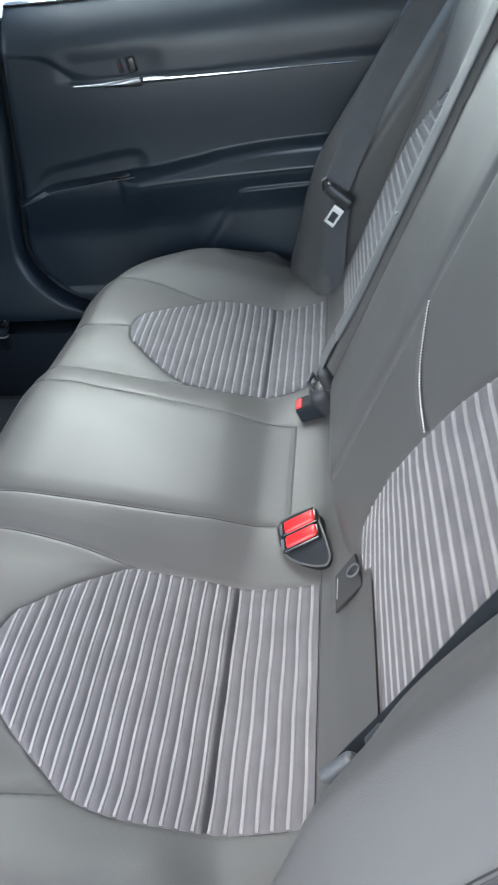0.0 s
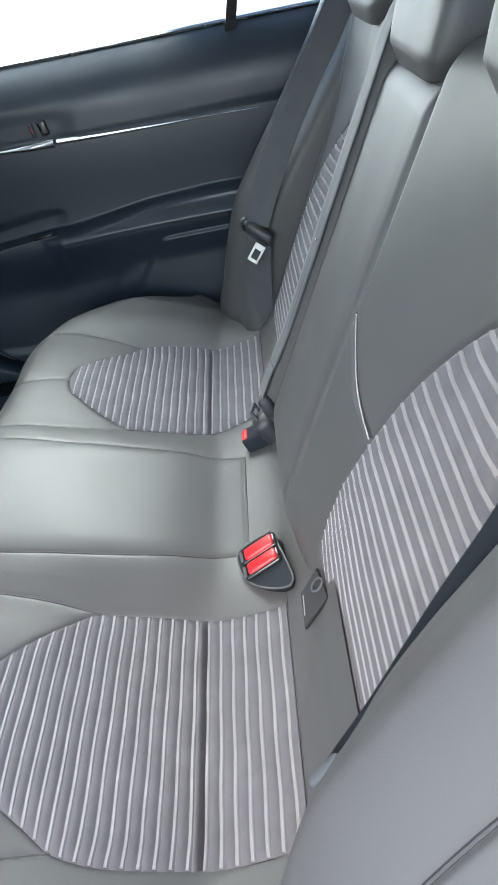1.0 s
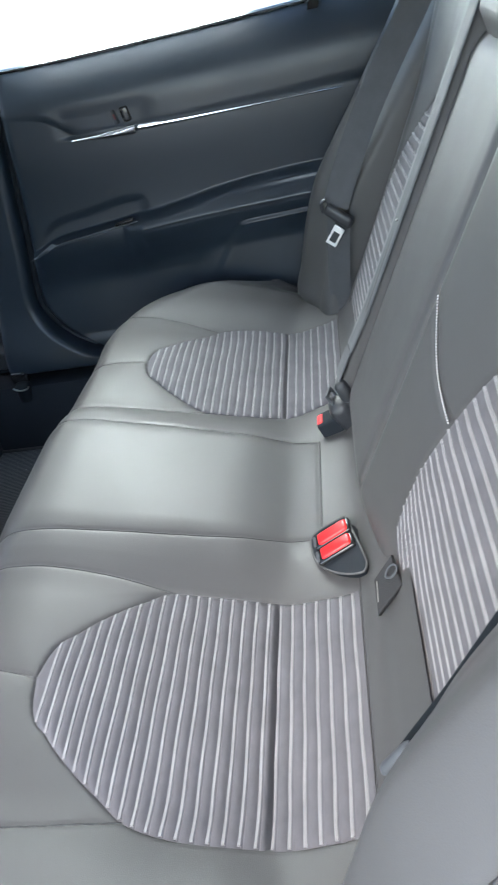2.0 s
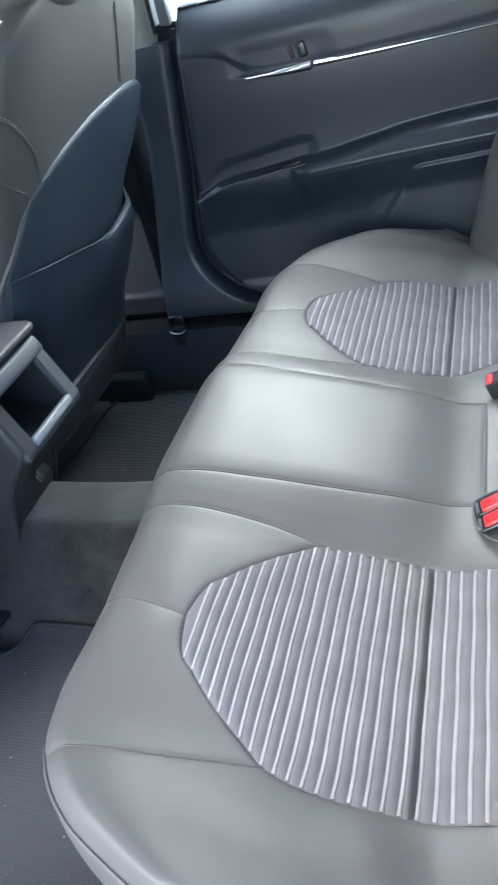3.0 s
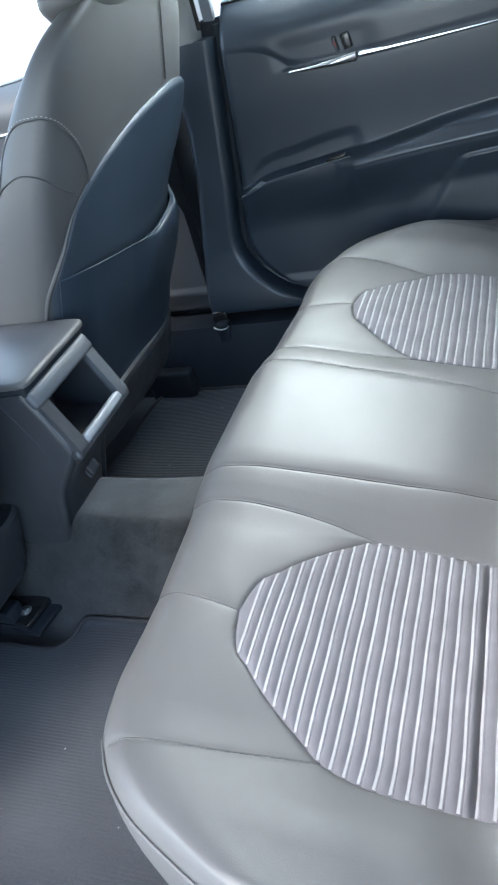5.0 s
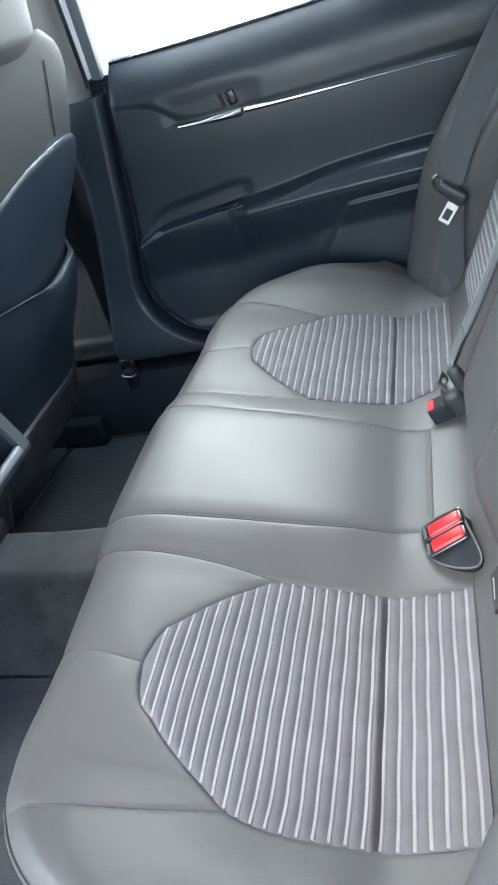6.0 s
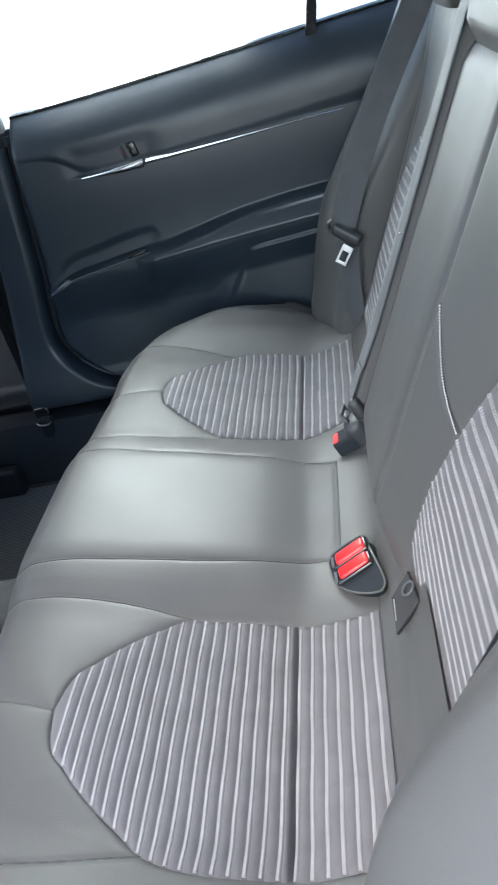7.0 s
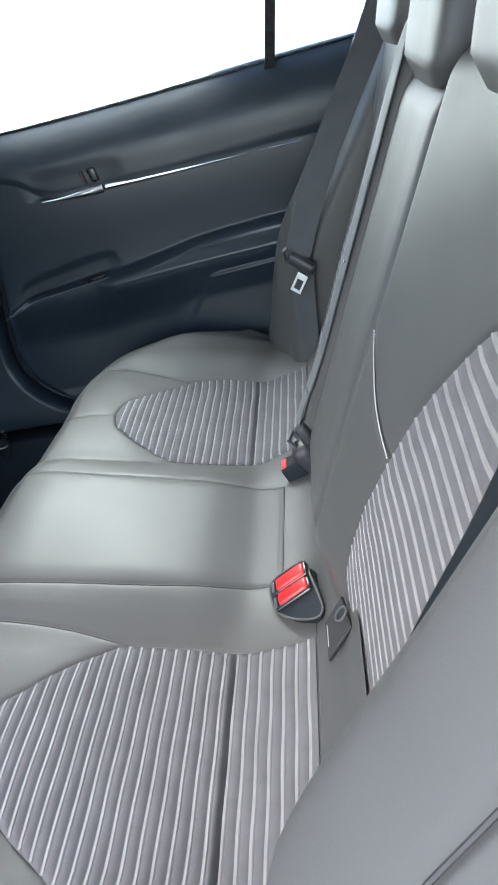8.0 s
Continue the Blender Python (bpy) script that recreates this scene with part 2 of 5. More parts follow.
def part(name, data, material, parent=None, label="", smooth=True, angle=35):
    me = oriented(*data)
    me.name = name
    me.materials.append(material)
    if smooth:
        me.polygons.foreach_set("use_smooth", [True] * len(me.polygons))
        me.set_sharp_from_angle(angle=radians(angle))
    ob = new(name, me)
    if parent is not None:
        ob.parent = parent
        if parent.type == "EMPTY":
            ob.matrix_parent_inverse = Matrix.Translation(-parent.location)
    if label:
        ob["label"] = label
    return ob


def setting(name, data, material, label, category, smooth=True, angle=35):
    return tagged(part(name, data, material, None, "", smooth, angle), label, category, "", "structure")


def mirrored(data, s):
    """The same body on the other side of the car for s = -1."""
    v, f = data
    return np.asarray(v) * (1, s, 1), f


# ---- rear bench cushion ----
PROFILE = path_curve([(0.062, 0.385), (0.040, 0.345), (0.022, 0.315), (0.004, 0.300), (-0.040, 0.284), (-0.080, 0.275), (-0.140, 0.286), (-0.210, 0.303), (-0.270, 0.322), (-0.325, 0.338),
                      (-0.370, 0.349), (-0.408, 0.352), (-0.438, 0.338), (-0.456, 0.305), (-0.463, 0.260), (-0.456, 0.190), (-0.440, 0.100)])
NARROW = smooth_curve([0, 0.12, 0.25, 0.36, 0.446, 0.497, 0.556, 0.585, 0.605, 0.624, 0.643, 0.66], [1, 1, 0.984, 0.972, 0.970, 0.935, 0.81, 0.69, 0.59, 0.47, 0.33, 0.27])
INSERT_IN = smooth_curve([-0.327, -0.322, -0.30, -0.27, -0.24, -0.207, -0.10, 0.008], [0.332, 0.305, 0.272, 0.240, 0.215, 0.197, 0.199, 0.212])
INSERT_OUT = smooth_curve([-0.327, -0.322, -0.30, -0.27, -0.24, -0.213, -0.10, 0.008], [0.338, 0.367, 0.400, 0.431, 0.455, 0.476, 0.489, 0.486])
TIP, TAIL = -0.327, 0.008
STRIPES = [0.0]
for k_ in range(25):
    STRIPES.append(STRIPES[-1] - (0.0141 if k_ < 8 else 0.0139 - 0.00016 * (k_ - 7)))
STRIPES = [q_ for q_ in STRIPES if q_ > TIP + 0.003]


def polyline(points, n=40):
    return path_curve(points)(np.linspace(0, 1, n))


_xs = np.linspace(TIP, TAIL, 90)
SEAMS = [polyline([(-0.47, 0.130), (-0.30, 0.121), (-0.20, 0.118), (-0.035, 0.106)]),
         polyline([(-0.47, 0.182), (-0.36, 0.179), (-0.28, 0.184), (-0.207, 0.197)]),
         polyline([(-0.47, 0.322), (-0.40, 0.325), (-0.33, 0.335)]),
         polyline([(-0.44, 0.506), (-0.40, 0.502), (-0.30, 0.491), (-0.213, 0.474)]),
         polyline([(-0.033, 0.0), (-0.033, 0.106)]),
         polyline([(0.010, 0.106), (0.010, 0.56)]),
         np.stack([_xs, INSERT_IN(_xs)], -1), np.stack([_xs, INSERT_OUT(_xs)], -1)]


def seam_distance(x, y):
    d = np.full(np.shape(x), 1.0)
    for s in SEAMS:
        for a, b in zip(s[:-1], s[1:]):
            ab = b - a
            t = np.clip(((x - a[0]) * ab[0] + (y - a[1]) * ab[1]) / (ab @ ab + 1e-12), 0, 1)
            d = np.minimum(d, np.hypot(x - a[0] - t * ab[0], y - a[1] - t * ab[1]))
    return d


MIDDLE = smooth_curve([-0.46, -0.40, -0.30, -0.20, -0.10, -0.03, 0.01], [0.016, 0.018, 0.022, 0.030, 0.024, 0.003, 0.0])
BOLSTER = smooth_curve([-0.45, -0.40, -0.30, -0.20, -0.10, -0.04, 0.03], [0.008, 0.012, 0.020, 0.031, 0.030, 0.016, 0.0])


def cushion_lift(x, y, z):
    """What the bolsters, the raised middle and the seams add to the profile."""
    ay = np.abs(y)
    up = MIDDLE(x) * ease(0.22, 0.09, ay)
    up = up + BOLSTER(x / np.where(x < 0, NARROW(ay), 1)) * ease(0.45, 0.56, ay) - 0.040 * ease(0.595, 0.66, ay) * ease(0.06, -0.06, x)
    d = seam_distance(x, ay)
    puff = 0.0028 * (1 - np.exp(-d / 0.018)) - 0.0012 * np.exp(-(d / 0.0022) ** 2) - 0.0016
    return up * ease(0.12, 0.29, z) + puff


_surface_x = PROFILE(np.linspace(0, 1, 1200))
_k = np.searchsorted(-_surface_x[:, 0], 0.455)
_order = np.argsort(_surface_x[:_k, 0])
_px, _pz = _surface_x[:_k, 0][_order], _surface_x[:_k, 1][_order]


def cushion_top(x, y):
    z = np.interp(x / np.where(x < 0, NARROW(np.abs(y)), 1), _px, _pz)
    return z + cushion_lift(x, y, z)


def fold(x):
    """The tied-down crease across the seat insert, steeper towards its tail."""
    return -0.008 * np.exp(-((x + 0.0868) / np.where(x < -0.0868, 0.0042, 0.0020)) ** 2)


def bench_cushion():
    root = thing("rear_bench_cushion", (-0.2, 0, 0.03), "grey-black leather rear bench cushion with two striped cloth inserts", "car seat")
    us = np.linspace(0, 1, 240)
    ys = np.concatenate([-np.linspace(0, 0.655, 263)[:0:-1], np.linspace(0, 0.655, 263)])
    pr = PROFILE(us)
    x = np.repeat(pr[:, :1], len(ys), 1)
    z = np.repeat(pr[:, 1:], len(ys), 1)
    y = np.repeat(ys[None], len(us), 0)
    x = np.where(x < 0, x * NARROW(np.abs(y)), x)
    zz = z + cushion_lift(x, y, z)
    ay = np.abs(y)
    inside = (x > TIP) & (x < TAIL) & (ay > INSERT_IN(x) + 0.002) & (ay < INSERT_OUT(x) - 0.002)
    zz = np.where(inside, zz - 0.007, zz)
    top = np.stack([x, y, zz], -1)
    # the outer sides roll over and run down
    cols = []
    for k, (dy, fall) in enumerate([(-0.012, 1.0), (0.0, 0.85), (0.012, 0.6), (0.016, 0.25), (0.010, 0.06)]):
        c = top[:, -1].copy()
        c[:, 1] += dy + (0.012 if k == 0 else 0) + 0.0
        c[:, 2] = 0.10 + (c[:, 2] - 0.10) * fall
        cols.append(c)
    right = np.stack(cols[::-1][:-1], 1)[:, ::-1]
    left = right[:, ::-1] * (1, -1, 1)
    full = np.concatenate([left, top, right], 1)
    low = full.copy()
    low[..., 2] = 0.075
    low[..., 0] = np.clip(low[..., 0], -0.42, 0.10)
    part("cushion_cover", slab(full, low), LEATHER, root, angle=60)
    for s in (1, -1):
        # piping along the outer front corner, then back along the side
        edge_u = np.interp(0.448, -_surface_x[:_k, 0], np.linspace(0, 1, 1200)[:_k])
        run = []
        for v, w in [(q, edge_u) for q in np.linspace(0.482, 0.650, 44)] + [(0.655, q) for q in np.linspace(edge_u, 0.30, 20)[1:]]:
            px, pz = PROFILE(w)
            px = px * NARROW(v) if px < 0 else px
            run.append((px - 0.0010, v + 0.0010, pz + float(cushion_lift(np.array(px), np.array(v), np.array(pz))) + 0.0006))
        run = run[2:]
        part("piping", mirrored(tube(run, np.r_[np.linspace(0.0008, 0.0018, 8), np.full(len(run) - 8, 0.0018)], 8), s), LEATHER, root, "rolled leather piping")
        # stitched seams, a thread line lying in each groove
        for n_, line in enumerate(SEAMS[:6]):
            pts = [(q[0], q[1], float(cushion_top(np.array(q[0]), np.array(q[1]))) + 0.0002) for q in line if q[0] > -0.441 * float(NARROW(abs(q[1])))]
            if len(pts) > 3:
                part("seam", mirrored(tube(pts, 0.0020 if n_ == 4 else 0.0010, 5), s), DARK_THREAD, root)
        xs = np.linspace(TIP, TAIL, 640)
        v = np.linspace(0, 1, 34)
        X = np.repeat(xs[:, None], len(v), 1)
        Y = INSERT_IN(X) + (INSERT_OUT(X) - INSERT_IN(X)) * v[None]
        edge = np.minimum(np.minimum(Y - INSERT_IN(X), INSERT_OUT(X) - Y), np.minimum(X - TIP, TAIL - X))
        ph = np.interp(-X, [-q_ for q_ in STRIPES], np.arange(len(STRIPES)))
        rib = 0.0026 * np.abs(np.sin(np.pi * ph)) ** 1.2 - 0.0009 * np.exp(-(((ph + 0.195) % 1.0 - 0.0) / 0.05) ** 2) - 0.0009 * np.exp(-(((ph + 0.195) % 1.0 - 1.0) / 0.05) ** 2)
        crease = fold(X)
        Z = cushion_top(X, Y) + 0.0005 + (rib + crease) * ease(0, 0.006, edge)
        front = np.stack([X, Y, Z], -1)
        pad = part("seat_insert", mirrored(slab(front, front - (0, 0, 0.006)), s), PAD_CLOTH, root, "ribbed grey cloth insert with woven light stripes", angle=75)
        for k, xk in enumerate(STRIPES):
            a, b = INSERT_IN(xk) + 0.0016, INSERT_OUT(xk) - 0.0016
            yy = np.linspace(a, b, 40)
            wob = 0.0004 * np.sin(yy * 60 + k)
            cols = []
            for dx, dz in ((-0.0018, 0.0002), (-0.0012, 0.0010), (0.0012, 0.0010), (0.0018, 0.0002)):
                xx = xk + dx + wob
                zz = cushion_top(np.full(40, xk), yy) + 0.0007 + dz + fold(xk)
                cols.append(np.stack([xx, yy, zz], -1))
            top_ = np.stack(cols, 1)
            part("stripe", mirrored(slab(top_, top_ - (0, 0, 0.0022)), s), STRIPE_CLOTH, pad)
    return root


# ---- rear backrest ----
BACK_X = smooth_curve([0.25, 0.33, 0.40, 0.45, 0.55, 0.65, 0.75, 0.85, 0.95], [0.046, 0.052, 0.079, 0.100, 0.142, 0.184, 0.226, 0.268, 0.310])
LOW, HIGH = 0.350, 0.685
BACK_STRIPES = [0.673 - 0.0165 * k_ for k_ in range(11)]
while BACK_STRIPES[-1] > 0.285:
    BACK_STRIPES.append(BACK_STRIPES[-1] - 0.0105 - 0.0060 * float(np.clip((BACK_STRIPES[-1] - 0.40) / 0.11, 0, 1)))
BACK_STRIPES = BACK_STRIPES[::-1]
BACK_IN = smooth_curve([LOW, 0.357, 0.366, 0.375, 0.389, 0.410, 0.450, 0.482, 0.520, 0.563, 0.603, 0.638, 0.667, HIGH], [0.345, 0.305, 0.258, 0.236, 0.2175, 0.2115, 0.2095, 0.214, 0.2245, 0.2395, 0.261, 0.286, 0.314, 0.339])
BACK_OUT = smooth_curve([LOW, 0.40, 0.46, 0.53, 0.59, 0.632, 0.662, HIGH], [0.458, 0.466, 0.468, 0.466, 0.446, 0.408, 0.372, 0.342])
STITCH = [(0.118, 0.603), (0.1435, 0.5755), (0.170, 0.5495), (0.196, 0.532), (0.222, 0.519)]
BACK_SEAMS = [polyline([(p - 0.003, q) for p, q in STITCH])]


def back_surface(y, z):
    ay = np.abs(y)
    x = BACK_X(z)
    x = x - 0.048 * ease(0.32, 0.07, ay) * ease(0.28, 0.38, z)
    x = x - 0.018 * ease(0.66, 0.84, z) * ease(0.14, 0.30, ay)
    bolster = ease(0.455, 0.53, ay)
    return x - 0.022 * bolster


CLIMB = smooth_curve([0.35, 0.426, 0.515, 0.637, 0.70], [2.9, 2.6, 1.6, 1.2, 1.1])


def stripe_bow(y, z):
    """The stripes run level, the upper ones sinking a little outwards; all climb where the cover swells inwards."""
    swell = 0.048 * ease(0.32, 0.07, np.abs(y))
    return -0.06 * np.clip(y - 0.28, 0, 1) * ease(0.50, 0.64, z) + CLIMB(z) * swell


def edge_round(d, r=0.022, depth=0.03):
    q = np.clip(1 - d / r, 0, 1)
    return depth * (1 - np.sqrt(np.clip(1 - q * q, 0, 1)))


def backrest_section(name, label, y0, y1, s, z0, z1, insert=False):
    root = thing(name, (0.1, s * (y0 + y1) / 2, z0), label, "car seat")
    ys = np.linspace(y0, y1, 230 if insert else 90)
    zs = np.linspace(z0, z1, 190)
    Y, Z = np.meshgrid(ys, zs)
    X = back_surface(Y, Z)
    inner = np.minimum(Y - y0, y1 - Y) if not insert else Y - y0
    outer = (y1 - Y) if insert else np.full(Y.shape, 1.0)
    X = X + edge_round(inner, 0.012, 0.010) + edge_round(np.minimum(outer, np.minimum((z1 - Z) * 0.8, (Z - z0) + 0.01)), 0.024, 0.026)
    if insert:
        inside = (Z > LOW) & (Z < HIGH) & (Y > BACK_IN(Z)) & (Y < BACK_OUT(Z))
        dist = np.full(X.shape, 1.0)
        zz = np.linspace(LOW, HIGH, 120)
        for lim in (BACK_IN, BACK_OUT):
            for p, q in zip(lim(zz), zz):
                dist = np.minimum(dist, np.hypot(Y - p, Z - q))
        for p in np.linspace(0.345, 0.458, 60):
            dist = np.minimum(dist, np.hypot(Y - p, Z - LOW))
        X = X + 0.004 * np.exp(-(dist / 0.0035) ** 2) - 0.004 * (1 - np.exp(-dist / 0.02)) + 0.002 + np.where(inside & (dist > 0.003), 0.009, 0)
        for sm in BACK_SEAMS:
            dd = np.full(X.shape, 1.0)
            for p, q in sm:
                dd = np.minimum(dd, np.hypot(Y - p, Z - q))
            X = X + 0.003 * np.exp(-(dd / 0.004) ** 2)
    front = np.stack([X, Y, Z], -1)
    back = front.copy()
    back[..., 0] = BACK_X(Z) + 0.10
    part("back_cover", mirrored(slab(front, back), s), LEATHER, root, angle=60)
    if not insert:
        part("lower_edge", rounded((0.030, 0.196, 0.022), (back_surface(0.0, z0 + 0.012) + 0.016, 0, z0 + 0.006), 0.008), LEATHER_SHELL, root, "folded lower leather edge")
    if insert:
        zs = np.linspace(LOW + 0.0015, HIGH - 0.0015, 640)
        v = np.linspace(0, 1, 84) ** 1.4
        Zi = np.repeat(zs[:, None], len(v), 1)
        Yi = BACK_IN(Zi) + (BACK_OUT(Zi) - BACK_IN(Zi)) * v[None]
        edge = np.minimum(np.minimum(Yi - BACK_IN(Zi), BACK_OUT(Zi) - Yi), np.minimum(Zi - LOW, HIGH - Zi))
        bow = stripe_bow(Yi, Zi)
        ph = np.interp(Zi - bow, BACK_STRIPES, np.arange(len(BACK_STRIPES)))
        rib = 0.0032 * np.abs(np.sin(np.pi * ph)) - 0.0014 * np.exp(-((ph - 0.15) % 1.0 / 0.07) ** 2) - 0.0014 * np.exp(-(((ph - 0.15) % 1.0 - 1.0) / 0.07) ** 2)
        Xi = back_surface(Yi, Zi) - (0.001 + rib) * ease(0, 0.006, edge) - 0.002 * ease(0, 0.03, edge)
        fr = np.stack([Xi, Yi, Zi], -1)
        pad = part("back_insert", mirrored(slab(fr, fr + (0.006, 0, 0)), s), PAD_CLOTH, root, "ribbed grey cloth insert with woven light stripes", angle=75)
        for z_line in BACK_STRIPES:
            yy = np.linspace(0.19, 0.47, 110)
            zz = np.full(110, z_line)
            for _ in range(12):
                zz = z_line + stripe_bow(yy, zz)
            ok = (zz > LOW + 0.002) & (zz < HIGH - 0.003) & (yy > BACK_IN(zz) + 0.0025) & (yy < BACK_OUT(zz) - 0.003)
            if ok.sum() < 4:
                continue
            yy, zz = yy[ok], zz[ok]
            ed = np.minimum(np.minimum(yy - BACK_IN(zz), BACK_OUT(zz) - yy), np.minimum(zz - LOW, HIGH - zz))
            xx = back_surface(yy, zz) - 0.002 * ease(0, 0.03, ed) - 0.0022
            cols = [np.stack([xx - dx, yy, zz + dz], -1) for dz, dx in ((-0.0015, 0.0005), (-0.0010, 0.0015), (0.0010, 0.0015), (0.0015, 0.0005))]
            tp = np.stack(cols, 1)
            part("stripe", mirrored(slab(tp, tp + (0.0034, 0, 0)), s), STRIPE_CLOTH, pad)
        # a run of contrast stitches beside the inner bolster seam
        run = path_curve(STITCH)(np.linspace(0, 1, 46))
        bits = []
        for i in range(0, 45):
            a, b = run[i], run[i] * 0.52 + run[i + 1] * 0.48
            pts = [(back_surface(q[0], q[1]) - 0.0018, q[0], q[1]) for q in (a, (a + b) / 2, b)]
            bits.append(tube(pts, 0.0007, 5))
        part("seam", mirrored(tube([(back_surface(q[0] - 0.0035, q[1]) - 0.0005, q[0] - 0.0035, q[1]) for q in run], 0.0009, 6), s), DARK_THREAD, root)
        part("stitching", mirrored(joined(*bits), s), THREAD, root, "row of light contrast stitches")
    return root


def side_bolster(s, label):
    """The fixed wing beside the folding backrest, next to the door."""
    root = thing("side_bolster", (0.05, s * 0.6, 0.28), label, "car seat", "wings of the rear bench")
    seam_y = 0.672 if s > 0 else 0.643
    prof = smooth_curve([0.27, 0.32, 0.355, 0.44, 0.525, 0.587, 0.65, 0.715, 0.78, 0.88, 0.97], [-0.066, -0.064, -0.053, -0.032, -0.002, 0.036, 0.078, 0.119, 0.160, 0.215, 0.265])
    ys = np.concatenate([np.linspace(0.503, 0.530, 24), np.linspace(0.532, 0.700, 120)])
    zs = np.linspace(0.27, 0.97, 120)
    Y, Z = np.meshgrid(ys, zs)
    u = (Y - 0.503) / 0.197
    if s > 0:
        X = prof(Z) + 0.048 * ease(0.62, 0.08, u) + edge_round(Y - 0.503, 0.030, 0.028) + 0.040 * np.clip((u - 0.65) / 0.35, 0, 1) ** 2
        seam_x = 0.012
    else:
        X = prof(Z) + 0.010 + 0.010 * ease(0.60, 0.45, Z) + 0.046 * ease(0.46, 0.05, u) + edge_round(Y - 0.503, 0.030, 0.028) + 0.090 * np.clip((u - 0.42) / 0.58, 0, 1) ** 1.4
        seam_x = 0.0142 + 0.090 * ((seam_y - 0.503) / 0.197 / 0.58 - 0.42 / 0.58) ** 1.4
    X = X + 0.005 * np.exp(-((Y - seam_y) / 0.0035) ** 2) + edge_round(0.97 - Z, 0.03, 0.03)
    fr = np.stack([X, Y, Z], -1)
    bk = fr.copy()
    bk[..., 0] = prof(Z) + 0.15
    part("bolster_cover", mirrored(slab(fr, bk), s), LEATHER, root, angle=60)
    run = np.array([(prof(q) + seam_x + (0.010 * float(ease(0.60, 0.45, q)) if s < 0 else 0), seam_y, q) for q in np.linspace(0.30, 0.95, 60)])
    part("seam", mirrored(tube(run, 0.0015, 6), s), DARK_THREAD, root, "stitched outer seam")
    return root


def headrest(y, label, wide=0.245, low=0.818):
    root = thing("headrest", (0.29, y, low), label, "headrest", "rear headrests")
    rings = []
    for q in np.linspace(0, 1, 26):
        z = low + 0.17 * q
        c = 0.258 + 0.25 * (z - 0.85)
        w = wide / 2 * (0.80 + 0.20 * np.sin(np.pi * min(1, q * 1.3 + 0.1))) * np.sqrt(max(0.02, 1 - max(0, q - 0.75) ** 2 * 14)) * (0.90 + 0.10 * min(1, q / 0.12))
        dth = 0.056 * (0.80 + 0.20 * min(1, q / 0.12)) * np.sqrt(max(0.03, 1 - max(0, q - 0.72) ** 2 * 12))
        a = np.linspace(0, 2 * np.pi, 44, endpoint=False)
        e = 2 / 7.0
        rings.append(np.stack([c + dth * np.sign(np.cos(a)) * np.abs(np.cos(a)) ** e, y + w * np.sign(np.sin(a)) * np.abs(np.sin(a)) ** e, np.full(44, z)], -1))
    part("headrest_pad", loft(rings), LEATHER, root, angle=60)
    for k in (-1, 1):
        part("headrest_post", tube([(0.262, y + k * wide * 0.22, low - 0.05), (0.264, y + k * wide * 0.22, low + 0.03)], 0.006, 10), CHROME, root)
        side = [(0.258 + 0.25 * (z - 0.85) - 0.057 + 0.004, y + k * wide * 0.30, z) for z in np.linspace(low + 0.03, low + 0.14, 12)]
        part("seam", tube(side, 0.0007, 5), DARK_THREAD, root)
    return root


bench_cushion()
backrest_section("folding_seat_section", "grey-black leather rear backrest with striped insert by the open door", 0.110, 0.492, -1, 0.30, 0.838, True)
far_back = backrest_section("folding_seat_section", "grey-black leather rear backrest with striped insert by the closed door", 0.110, 0.492, 1, 0.30, 0.838, True)
far_back.location.x -= 0.016  # latched a notch further forward
backrest_section("folding_seat_section", "plain grey-black leather armrest folded up into the rear bench", -0.106, 0.106, 1, 0.33, 0.806)
side_bolster(1, "grey-black leather bolster wing beside the closed rear door")
side_bolster(-1, "grey-black leather bolster wing beside the open doorway")
headrest(0.0, "low grey-black leather middle headrest", 0.215, 0.800)
headrest(-0.335, "grey-black leather headrest on the backrest by the doorway")
headrest(0.335, "grey-black leather headrest on the far rear backrest")
# ---- floor and shell ----


def floor_z(x, y):
    hump = 0.198 * ease(0.150, 0.045, np.abs(y))
    return hump + 0.0 * x


def carpet():
    xs = np.linspace(-1.9, -0.38, 80)
    ys = np.linspace(-0.70, 0.70, 150)
    X, Y = np.meshgrid(xs, ys, indexing="ij")
    Z = floor_z(X, Y) + 0.012 * ease(0.60, 0.70, np.abs(Y)) + 0.002 * np.sin(X * 23 + Y * 11)
    fr = np.stack([X, Y, Z], -1)
    bk = fr.copy()
    bk[..., 2] = -0.03
    return setting("floor", slab(fr, bk), CARPET, "charcoal car carpet rising over a centre tunnel", "carpet", angle=60)


